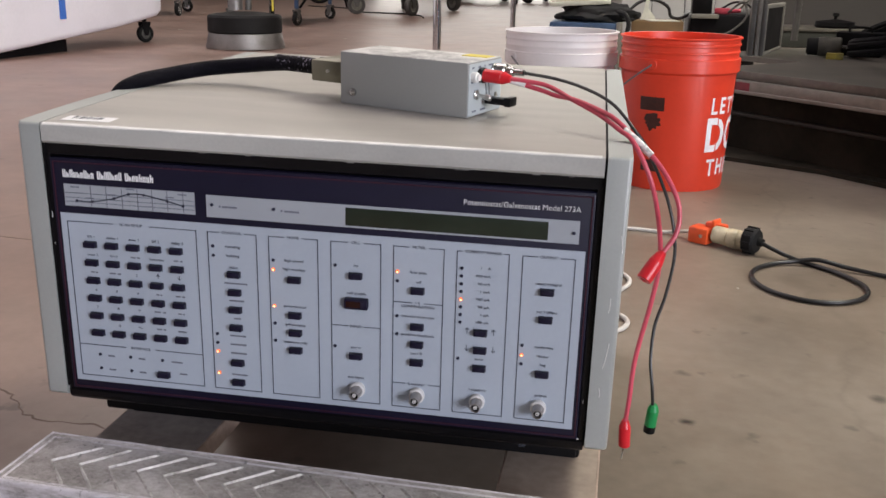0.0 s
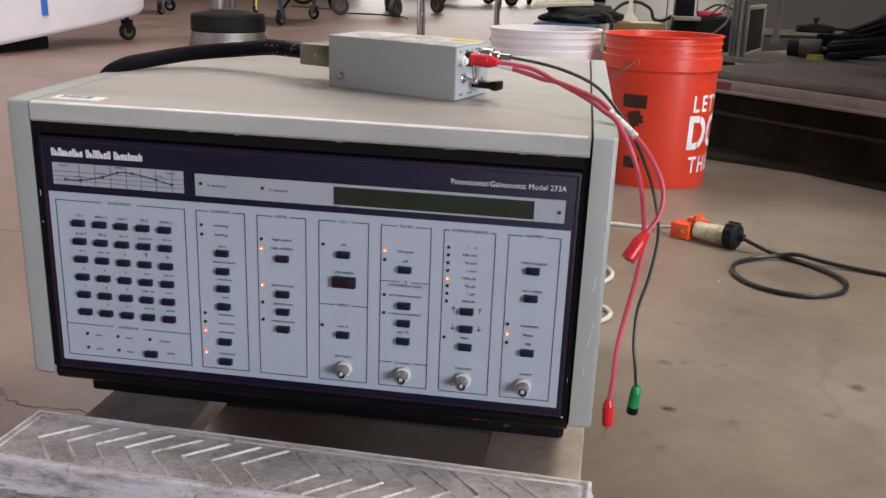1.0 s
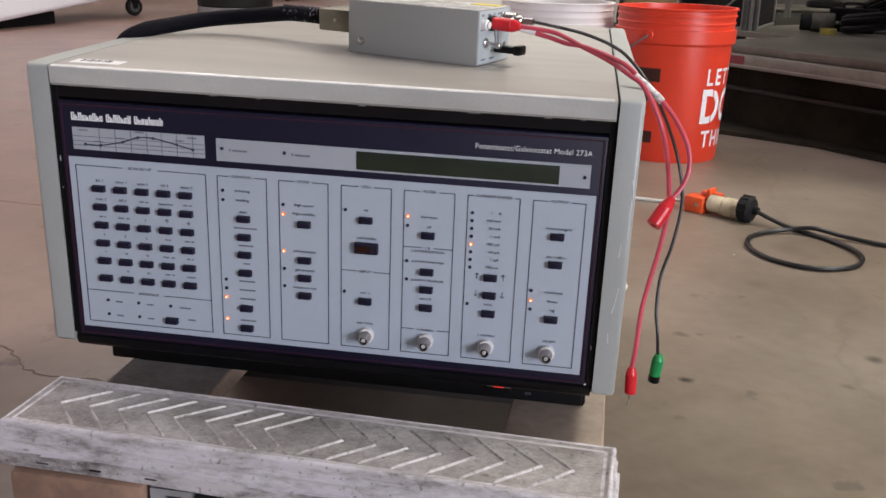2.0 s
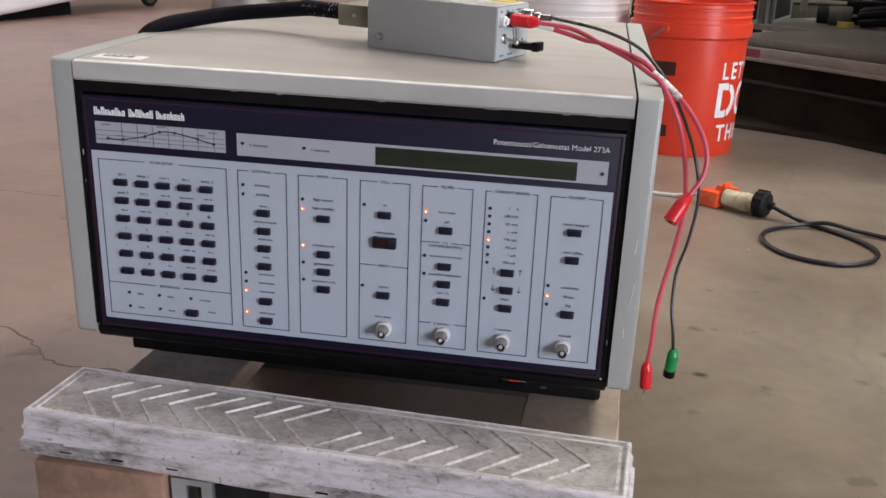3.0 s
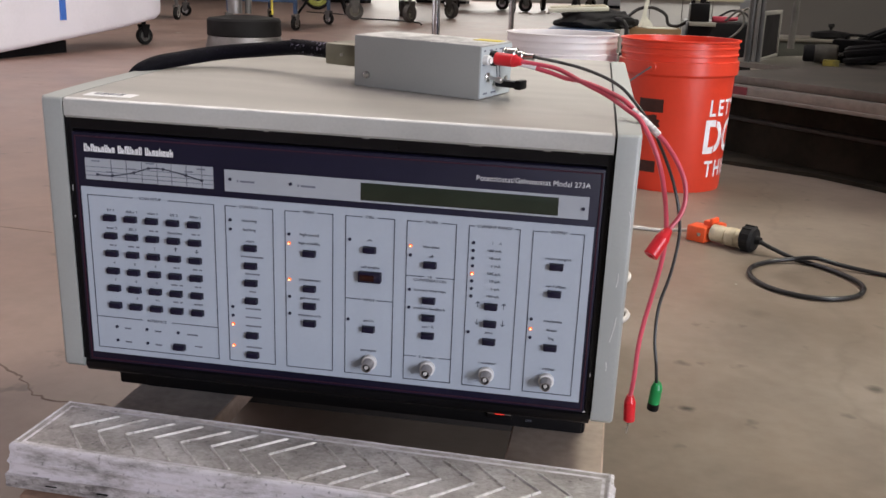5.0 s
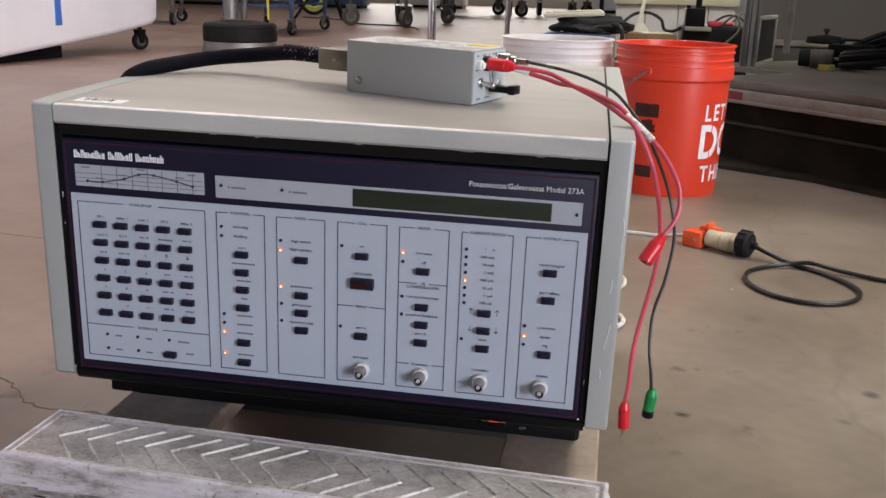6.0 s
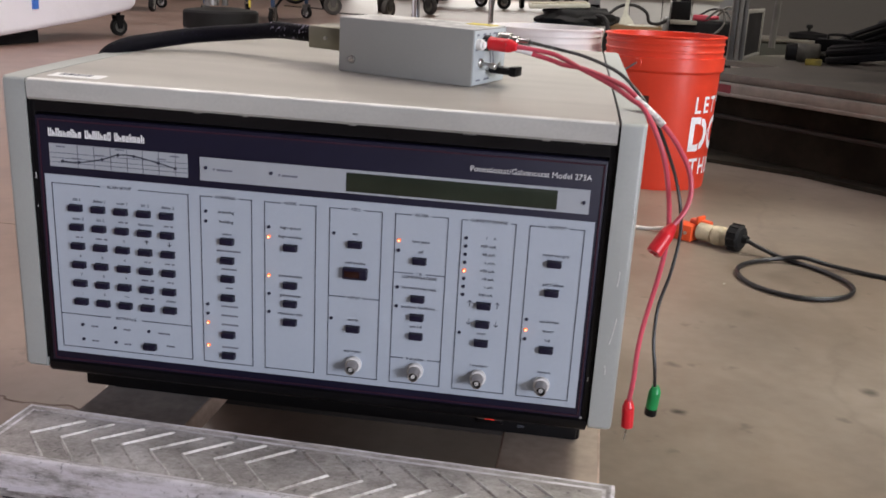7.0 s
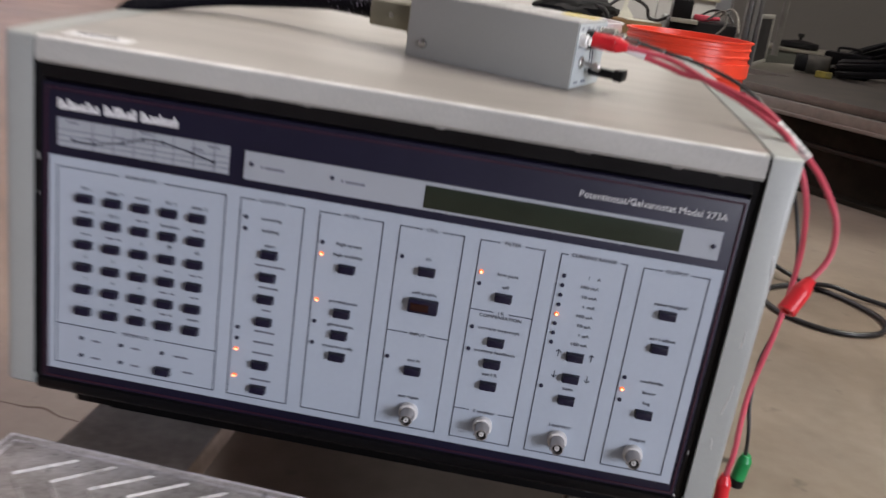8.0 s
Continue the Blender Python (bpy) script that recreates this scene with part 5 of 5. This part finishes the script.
part("frame", moved(joined(bx(0, 0.38, 0, 0.016, 0.165, 0.180, 0.002), bx(0, 0.38, 0, 0.016, 0.0, 0.012, 0.002), bx(0, 0.02, 0, 0.016, 0.012, 0.165, 0.002), bx(0.36, 0.38, 0, 0.016, 0.012, 0.165, 0.002)), PANELM), LEDGE, mp, "pale steel frame")

# clutter on the low shelf
mo = thing("small_motor", (0.96, 2.98, SZ), "small olive-grey motor with black end lying on shelf", "motor")
MM = pose(0.905, 2.975, SZ + 0.036, 0, 90, -8)
part("housing", moved(lathe([(0, 0.02), (0.030, 0.02), (0.034, 0.026), (0.034, 0.095), (0.030, 0.10), (0, 0.10)], 24), MM), mat("oily_olive_paint", (0.085, 0.08, 0.062), 0.6, dark=0.6, scale=30), mo)
part("end_cap", moved(lathe([(0, -0.018), (0.026, -0.018), (0.031, -0.012), (0.031, 0.02), (0, 0.02)], 24), MM), RUBBER, mo, "black end cap")
part("shaft", moved(rod(0.007, (0, 0, 0.10), (0, 0, 0.125), 12), MM), STEEL, mo)
yb = thing("yellow_block", (0.965, 2.86, SZ), "small yellow plastic block on the dusty shelf", "block")
part("block_body", moved(bx(-0.028, 0.028, -0.015, 0.015, 0, 0.022, 0.003), pose(0.965, 2.86, SZ, 0, 0, -12)), mat("grimy_yellow_plastic", (0.30, 0.24, 0.035), 0.6, dark=0.5, scale=40), yb)
rnd = random.Random(12)


def coil(cx, cy, z, r, wire, turns, material, label, tilt):
    c = thing("cable_coil", (cx, cy, z), label, "cable coil", "coils on the rack")
    for k in range(turns):
        ph, rr = rnd.uniform(0, 6.28), r * rnd.uniform(0.86, 1.08)
        zz = z + wire + 0.8 * wire * k
        pts = [(cx + rr * math.cos(ph + 2 * math.pi * i / 12) * 1.1, cy + rr * math.sin(ph + 2 * math.pi * i / 12), zz + tilt * rr * (1 + math.cos(ph + 2 * math.pi * i / 12 + 0.6)) + rnd.uniform(0, 0.4) * wire) for i in range(12)]
        part("turn", tube(pts + pts[:2], wire, 8, 4), material, c)


coil(1.16, 2.90, SZ, 0.12, 0.0065, 11, MATTE, "heap of coiled black rubber cable on shelf", 0.16)
coil(1.30, 3.20, SZ, 0.16, 0.008, 9, MATTE, "large coil of black cable behind the heap", 0.45)
coil(1.42, 2.75, SZ, 0.14, 0.007, 8, DARKSTEEL, "coil of dull olive hose on the shelf", 0.35)
bb = thing("black_case", (1.08, 3.05, SZ), "black equipment case among coiled cables on shelf", "case")
part("case_body", moved(bx(-0.06, 0.10, -0.05, 0.05, 0, 0.085, 0.006), pose(1.07, 3.07, SZ, 0, 0, -20)), MATTE, bb)
part("handle", moved(tube([(-0.02, 0, 0.083), (-0.015, 0, 0.10), (0.05, 0, 0.10), (0.055, 0, 0.083)], 0.005, 8, 4), pose(1.07, 3.07, SZ, 0, 0, -20)), RUBBER, bb)
bb = thing("black_tool_bag", (1.45, 3.1, SZ), "sagging black cloth tool bag on the rack shelf", "bag")
bag = bmesh.new()
bmesh.ops.create_icosphere(bag, subdivisions=4, radius=1)
for v in bag.verts:
    n0 = noise.noise(v.co * 1.7) * 0.22 + noise.noise(v.co * 5) * 0.06
    v.co = v.co * (1 + n0)
    v.co = (v.co.x * 0.26 + 1.50, v.co.y * 0.16 + 3.12, max(0, v.co.z * 0.12 + 0.10) + SZ)
part("cloth_body", bag, CLOTH, bb)
ld = thing("leaning_bar", (1.36, 3.45, SZ), "dull brown steel bar leaning up from the shelf", "bar")
part("bar_body", tube([(1.25, 3.42, SZ + 0.012), (1.37, 3.46, 0.42), (1.52, 3.50, 0.70)], 0.016, 10, 3), DARKSTEEL, ld)

# low crate with a round flat lid on it, before the partition
cr = thing("low_crate", (1.7, 7.2, 0), "long low grey-green crate on the floor by partition", "crate")
part("crate_body", bx(1.30, 2.6, 7.05, 7.6, 0, 0.125, 0.008), mat("green_grey_paint", (0.05, 0.052, 0.042), 0.6, scale=5), cr)
part("crate_lid", bx(1.28, 2.62, 7.03, 7.62, 0.125, 0.148, 0.005), RACKSTEEL, cr, "paler lid")
dl = thing("round_lid", (1.83, 7.25, 0.148), "round black lid with a knob lying on crate", "lid")
part("disc", moved(lathe([(0, 0), (0.14, 0), (0.15, 0.015), (0.145, 0.045), (0.03, 0.062), (0, 0.064)], 36), pose(1.83, 7.25, 0.1482)), MATTE, dl)
part("knob", moved(lathe([(0.012, 0), (0.012, 0.02), (0.026, 0.03), (0.022, 0.05), (0, 0.052)], 20), pose(1.83, 7.25, 0.210)), RUBBER, dl)

# ---- things behind the buckets ----
bl = thing("blue_case", (0.03, 4.55, 0), "dark blue equipment case with grey corner trim", "case")
part("case_body", bx(-0.165, 0.185, 4.38, 4.76, 0, 0.282, 0.006), BLUE, bl)
part("corner_trim", bx(0.183, 0.213, 4.372, 4.765, 0, 0.286, 0.004), LEDGE, bl, "grey metal corner trim")
jk = thing("black_jacket", (0.08, 4.56, 0.286), "crumpled black cloth lying on the blue case", "cloth")
cl = bmesh.new()
bmesh.ops.create_icosphere(cl, subdivisions=4, radius=1)
for v in cl.verts:
    k = 1 + 0.25 * noise.noise(v.co * 2.2 + Vector((3, 0, 0))) + 0.08 * noise.noise(v.co * 7)
    v.co = (v.co.x * k * 0.21 + 0.075, v.co.y * k * 0.14 + 4.55, max(0, v.co.z * k * 0.07 + 0.028) + 0.2865)
part("cloth_body", cl, CLOTH, jk)
kb = thing("keyboard", (0.0, 4.50, 0.36), "old cream computer keyboard tilted on black cloth", "keyboard")
KM = pose(-0.01, 4.50, 0.372, 4, -3, 8)
part("keyboard_body", moved(bx(-0.17, 0.15, -0.06, 0.06, 0, 0.022, 0.004), KM), PAPER, kb)
CAPKEY = mesh(bx(-0.0085, 0.0085, -0.0110, 0.0110, 0, 0.006, 0.002), BEIGE)
for r in range(3):
    for k in range(15):
        piece("key", CAPKEY, kb, KM @ pose(-0.150 + 0.020 * k, -0.034 + 0.03 * r, 0.022))
cb = thing("cardboard_box", (0.40, 4.62, 0), "brown cardboard box with a loose paper on top", "box")
part("box_body", bx(0.26, 0.53, 4.50, 4.80, 0, 0.292, 0.004), CARD, cb)
ps = thing("paper_sheet", (0.42, 4.58, 0.292), "white paper sheet lying on the cardboard box", "paper")
part("sheet", moved(bx(-0.06, 0.10, -0.06, 0.06, 0, 0.004), pose(0.40, 4.57, 0.2925, 0, 0, 12)), PAPER, ps)
fl = thing("white_flap", (0.36, 4.66, 0.296), "pale pointed board standing on the cardboard box", "board")
part("board", moved(prism([(-0.03, 0), (0.055, 0), (0.045, 0.02), (0.012, 0.06), (0.028, 0.17), (0.012, 0.175), (-0.012, 0.05)], 0, 0.006), pose(0.335, 4.66, 0.2935, -8, 0, 10)), PAPER, fl)
ck = thing("cable_loop", (0.36, 4.74, 0.292), "black cable looped over the cardboard box", "cable")
part("cable", tube([(0.21, 4.70, 0.292 + 0.008), (0.24, 4.70, 0.335), (0.30, 4.72, 0.385), (0.38, 4.73, 0.395), (0.45, 4.73, 0.36), (0.47, 4.73, 0.31), (0.52, 4.72, 0.302), (0.57, 4.68, 0.33)], 0.009, 10, 6), WIRE, ck)
ck = thing("cable_loop", (0.25, 4.45, 0), "black cable drooping beside the blue case", "cable")
part("cable", tube([(0.16, 4.46, 0.34), (0.22, 4.42, 0.33), (0.245, 4.41, 0.28), (0.235, 4.40, 0.20), (0.25, 4.42, 0.10), (0.26, 4.43, 0.012)], 0.012, 10, 6), WIRE, ck)
mc = thing("black_machine", (0.72, 4.75, 0), "black bench machine with cables heaped on top", "machine")
part("machine_body", bx(0.56, 0.905, 4.50, 5.0, 0, 0.335, 0.012), BLACK, mc)
part("tower", joined(bx(0.565, 0.665, 4.48, 4.62, 0.333, 0.430, 0.006), rod(0.012, (0.580, 4.55, 0.428), (0.580, 4.55, 0.445), 12), rod(0.012, (0.655, 4.55, 0.428), (0.655, 4.55, 0.440), 12)), BLACK, mc, "taller black housing")
part("mast", rod(0.016, (0.640, 4.66, 0.333), (0.640, 4.66, 0.95), 14), MATTE, mc)
part("shelf_plate", bx(0.565, 0.70, 4.46, 4.50, 0.315, 0.337, 0.003), LEDGE, mc)
rc = thing("red_connector", (0.74, 4.55, 0.335), "pinkish red cable connector lying on black machine", "connector")
part("connector_body", moved(joined(bx(-0.05, 0.03, -0.02, 0.02, 0, 0.030, 0.006), rod(0.010, (0.03, 0, 0.015), (0.08, 0.01, 0.02), 12)), pose(0.735, 4.55, 0.3355, 0, 0, -10)), PINK, rc)
for k, pts in enumerate((((0.70, 4.60, 0.345), (0.78, 4.58, 0.395), (0.85, 4.55, 0.385), (0.885, 4.52, 0.345)), ((0.75, 4.53, 0.345), (0.82, 4.50, 0.40), (0.84, 4.485, 0.33), (0.78, 4.48, 0.26), (0.70, 4.47, 0.22)), ((0.80, 4.60, 0.345), (0.86, 4.57, 0.41), (0.90, 4.54, 0.38), (0.915, 4.50, 0.30)))):
    ck = thing("loose_cable", pts[0], "thin grey cable trailing over the black machine", "cable", "cables on the machine")
    part("cable", tube(pts, 0.006, 8, 6), (WIRE, DARKSTEEL, LEDGE)[k], ck)

bench = thing("low_bench", (0.5, 6.7, 0), "beige-topped low bench with pale panels beneath", "bench")
part("bench_top", bx(0.17, 1.05, 6.40, 7.0, 0.415, 0.475, 0.006), BEIGE, bench, "beige laminate top")
for a, b in ((0.19, 0.40), (0.405, 0.63), (0.635, 0.84), (0.845, 1.03)):
    part("front_panel", bx(a, b, 6.43, 6.46, 0.03, 0.415, 0.004), WALL, bench)
part("bench_carcass", bx(0.19, 1.03, 6.46, 6.98, 0.0, 0.414), DARKSTEEL, bench)
sg = thing("notice_card", (0.97, 6.39, 0.475), "small white notice card with two blue marks", "card")
part("card", bx(0.90, 1.04, 6.44, 6.455, 0.4755, 0.60), PAPER, sg)
for x in (0.935, 0.965):
    part("blue_mark", bx(x, x + 0.018, 6.437, 6.441, 0.49, 0.52), TAPE, sg)
sp = thing("dark_stand", (0.10, 5.4, 0), "thin black upright stand on a flat foot", "stand")
part("pole", rod(0.014, (0.105, 5.4, 0.02), (0.105, 5.4, 1.2), 12), MATTE, sp)
part("foot", rod(0.12, (0.105, 5.4, 0), (0.105, 5.4, 0.02), 28, bev=0.004), MATTE, sp)

# ---- far side of the hall ----
def chrome_pole(x, y, r=0.026):
    p = thing("chrome_pole", (x, y, 0), "upright chrome steel pole with a dark foot flange", "pole", "chrome poles")
    part("pole", rod(r, (x, y, 0.012), (x, y, 1.6), 24), CHROME, p)
    part("flange", moved(lathe([(0, 0), (0.055, 0), (0.055, 0.008), (0.034, 0.014), (0.032, 0.03), (0, 0.03)], 24), pose(x, y, 0)), RUBBER, p)


chrome_pole(-0.932, 5.19)
chrome_pole(-0.698, 7.24, 0.022)

# white covered body on castors
HM = pose(-3.497, 4.166, 0, 0, 0, 83.2)
hull = thing("covered_trolley", (-3.5, 4.2, 0), "long white fabric-covered body on castor wheels", "trolley")


def hull_mesh():
    # A long soft box: rounded underside and rounded ends, bellying slightly between its wheels.
    bm = bmesh.new()
    rows = []
    for i in range(55):
        u = i / 54
        x = -2.2 + 3.9 * u
        end = max(0.0, (x - 1.54) / 0.16)
        tuck = 0.14 * (1 - math.sqrt(max(0.0, 1 - end * end))) if end > 0 else 0
        low = 0.038 + 0.082 * max(0, x) + 0.04 * max(0, x - 1.1) + tuck * 0.5
        prof = [(0.28 - tuck, low)] + [(-0.25 + 0.04 + tuck - 0.04 * math.sin(radians(a)), low + 0.04 - 0.04 * math.cos(radians(a))) for a in range(0, 91, 15)] + [(tuck - 0.262, 0.5), (tuck - 0.25, 0.9), (tuck - 0.19, 1.0), (0.28 - tuck, 1.0)]
        rows.append([bm.verts.new((x, y + 0.008 * noise.noise(Vector((x * 2, z * 4, 1))), z)) for y, z in prof])
    for a, b in zip(rows, rows[1:]):
        for k in range(len(a)):
            bm.faces.new((a[k], a[(k + 1) % len(a)], b[(k + 1) % len(a)], b[k]))
    bm.faces.new(rows[0])
    bm.faces.new(rows[-1])
    return bm


part("cover", moved(hull_mesh(), HM), HULL, hull, "taut white fabric cover")
part("tape_strip", moved(bx(0.515, 0.560, -0.2690, -0.2500, 0.211, 0.80), HM), TAPE, hull, "strip of blue tape")
# matt black blocks, stepped to follow the cover's lower edge
part("under_blocks", moved(joined(bx(-1.9, 0.68, -0.15, 0.2, 0, 0.036), bx(0.24, 0.68, -0.15, 0.2, 0.036, 0.056), bx(0.47, 0.68, -0.15, 0.2, 0.056, 0.075)), HM), MATTE, hull, "dark blocks beneath")


def caster(parent, x, y, d, w, turn, top, rim=STEEL, tyre=RUBBER, fork=DARKSTEEL):
    M = pose(x, y, d / 2, 90, 0, turn)
    r = d / 2
    wheel = part("wheel", moved(lathe([(r * 0.62, -w / 2), (r * 0.92, -w / 2), (r, -w / 4), (r, w / 4), (r * 0.92, w / 2), (r * 0.62, w / 2)], 32, True), M), tyre, parent)
    part("rim", moved(lathe([(0, -w * 0.42), (r * 0.18, -w * 0.55), (r * 0.22, -w * 0.25), (r * 0.55, -w * 0.20), (r * 0.64, -w * 0.44), (r * 0.64, w * 0.44), (r * 0.55, w * 0.20), (r * 0.22, w * 0.25), (r * 0.18, w * 0.55), (0, w * 0.42)], 28), M), rim, wheel)
    F = pose(x, y, 0, 0, 0, turn)
    part("fork", moved(joined(*[prism([(-r * 0.22, r * 0.8), (r * 0.22, r * 0.8), (r * 0.55, d * 1.08), (r * 0.55, d * 1.14), (-r * 0.55, d * 1.14), (-r * 0.55, d * 1.08)], s * w * 0.62 - 0.003, s * w * 0.62 + 0.003) for s in (-1, 1)], bx(-r * 0.55, r * 0.55, -w * 0.65, w * 0.65, d * 1.10, d * 1.15), rod(0.016, (0, 0, d * 1.14), (0, 0, top), 12)), F), fork, parent)


caster(hull, -3.19, 5.70, 0.125, 0.04, 60, 0.195, DARKSTEEL, RUBBER, MATTE)

pol = thing("floor_polisher", (-2.335, 5.50, 0), "floor polishing machine head with grey skirt and black band", "floor polisher")
PM = pose(-2.335, 5.50, 0)
part("skirt", moved(lathe([(0.225, 0.004), (0.266, 0.004), (0.268, 0.012), (0.247, 0.104), (0.225, 0.106)], 48, True), PM), ALU, pol, "dull aluminium skirt")
part("bumper", moved(lathe([(0.0, 0.106), (0.246, 0.106), (0.252, 0.114), (0.250, 0.210), (0.238, 0.224), (0.12, 0.240), (0.0, 0.243)], 48), PM), RUBBER, pol, "black rubber bumper")
part("column", rod(0.05, (-2.42, 5.55, 0.25), (-2.42, 5.55, 1.1), 20), ALU, pol, "grey handle column")
part("brace", rod(0.022, (-2.33, 5.56, 0.25), (-2.30, 5.60, 1.1), 14), DARKSTEEL, pol)
part("yellow_rod", rod(0.008, (-2.13, 5.50, 0.25), (-2.16, 5.54, 1.0), 10), YELLOW, pol, "thin yellow rod")


def trolley(name, label, x, y, w, d, turn, wheel, legs, deck, material, deckmat, rim=STEEL, tyre=RUBBER):
    t = thing(name, (x, y, 0), label, "trolley", "trolleys across the hall")
    M = pose(x, y, 0, 0, 0, turn)
    for i, (a, b) in enumerate(((-1, -1), (1, -1), (-1, 1), (1, 1))):
        p = M @ Vector((a * w / 2, b * d / 2, 0))
        caster(t, p.x, p.y, wheel, wheel * 0.3, turn + 35 + 40 * i, legs, rim, tyre)
        part("leg", moved(bx(a * w / 2 - 0.018, a * w / 2 + 0.018, b * d / 2 - 0.018, b * d / 2 + 0.018, legs - 0.002, deck, 0.003), M), material, t)
    part("deck", moved(bx(-w / 2 - 0.04, w / 2 + 0.04, -d / 2 - 0.04, d / 2 + 0.04, deck, deck + 0.05, 0.006), M), deckmat, t)
    for b in (-1, 1):
        part("rail", moved(bx(-w / 2, w / 2, b * d / 2 - 0.012, b * d / 2 + 0.012, legs + 0.10, legs + 0.13), M), material, t)
    return t


trolley("blue_trolley", "blue painted steel trolley on small castors", -3.26, 8.75, 0.66, 1.35, 4, 0.13, 0.16, 0.40, BLUE, BLUE)
trolley("grey_trolley", "grey steel trolley on large rubber castors", -2.56, 11.4, 0.72, 1.6, -8, 0.22, 0.26, 0.34, DARKSTEEL, DARKSTEEL, LEDGE, WHEEL)
trolley("pale_trolley", "pale steel trolley on large bright castors", -2.3, 16.0, 1.0, 1.5, 14, 0.24, 0.28, 0.30, LEDGE, LEDGE, CHROME, RUBBER)
trolley("dark_trolley", "dark trolley behind the white covered body", -5.27, 9.57, 0.9, 1.0, 20, 0.14, 0.18, 0.45, DARKSTEEL, MATTE)
trolley("dark_trolley", "dark trolley standing far across the hall", -0.95, 16.6, 0.9, 1.2, -10, 0.24, 0.28, 0.34, DARKSTEEL, LEDGE, CHROME, RUBBER)

tp = thing("tripod_stand", (-3.75, 12.0, 0), "black tripod stand on three splayed legs", "stand")
for a in (200, 320, 80):
    part("leg", rod(0.018, (-3.75 + 0.45 * math.cos(radians(a)), 12.0 + 0.45 * math.sin(radians(a)), 0.006), (-3.75, 12.0, 0.62), 10), MATTE, tp)
part("post", rod(0.020, (-3.75, 12.0, 0.30), (-3.75, 12.0, 1.2), 12), MATTE, tp)
hs = thing("hose_reel", (-4.5, 13.7, 0), "upright coil of yellow-green hose with black rim", "hose reel")
for k, (r, m) in enumerate(((0.19, RUBBER), (0.15, LIME), (0.12, LIME))):
    part("turn", moved(lathe([(r + 0.03 * math.cos(radians(a)), 0.04 * math.sin(radians(a))) for a in range(0, 360, 45)], 28, True), pose(-4.5, 13.7, 0.222, 90, 0, 20)), m, hs)
cd = thing("floor_cable", (-3.0, 11.3, 0), "thin black cable straggling over the far floor", "cable")
part("cable", tube([(-4.3, 12.6, 0.008), (-3.6, 12.1, 0.008), (-3.1, 11.1, 0.008), (-2.55, 10.9, 0.008), (-2.2, 10.5, 0.008), (-2.05, 10.0, 0.008)], 0.008, 8, 6), WIRE, cd)
for x0, x1, y0, h, m, lab in ((-8.6, -6.6, 17.2, 1.6, DARKSTEEL, "dark steel storage cabinet across the hall"), (-6.3, -4.9, 18.0, 1.4, BLUE, "blue steel storage cabinet across the hall"), (-4.4, -3.2, 20.2, 1.2, WALL, "pale steel storage cabinet across the hall"), (-0.4, 1.2, 20.5, 1.5, WALL, "pale steel storage cabinet against far wall")):
    cbt = thing("storage_cabinet", ((x0 + x1) / 2, y0 + 0.3, 0), lab, "cabinet", "cabinets at the far side")
    part("cabinet_body", bx(x0, x1, y0, y0 + 0.6, 0.06, h, 0.01), m, cbt)
    part("plinth", bx(x0 + 0.04, x1 - 0.04, y0 + 0.05, y0 + 0.55, 0, 0.06), MATTE, cbt)
    for k in (0, 1):
        mx = (x0 + x1) / 2
        dr = part("door", bx((x0, mx)[k] + 0.012, (mx, x1)[k] - 0.012, y0 - 0.015, y0, 0.08, h - 0.02, 0.004), m, cbt)
        part("handle", bx(mx + (k - 0.5) * 0.16 - 0.012, mx + (k - 0.5) * 0.16 + 0.012, y0 - 0.03, y0 - 0.015, h * 0.5, h * 0.5 + 0.12, 0.004), STEEL, dr)
# scraps of paper and chips on the floor
rnd = random.Random(21)
for x, y, s in ((-1.95, 6.6, 0.02), (-3.6, 7.1, 0.03), (0.466, 0.959, 0.0032), (-0.7, 1.2, 0.012), (-0.53, 0.60, 0.008)):
    f = thing("floor_scrap", (x, y, 0), "small scrap lying on the concrete floor", "scrap", "scraps on the floor")
    part("scrap", moved(prism([(rnd.uniform(0.5, 1) * s * math.cos(a), rnd.uniform(0.3, 0.8) * s * math.sin(a)) for a in (0, 0.9, 1.8, 2.9, 4.0, 5.1)], 0.0003, 0.0012, "z"), pose(x, y, 0)), PAPER if s > 0.015 or s < 0.005 else SHADE_SCRAP, f)
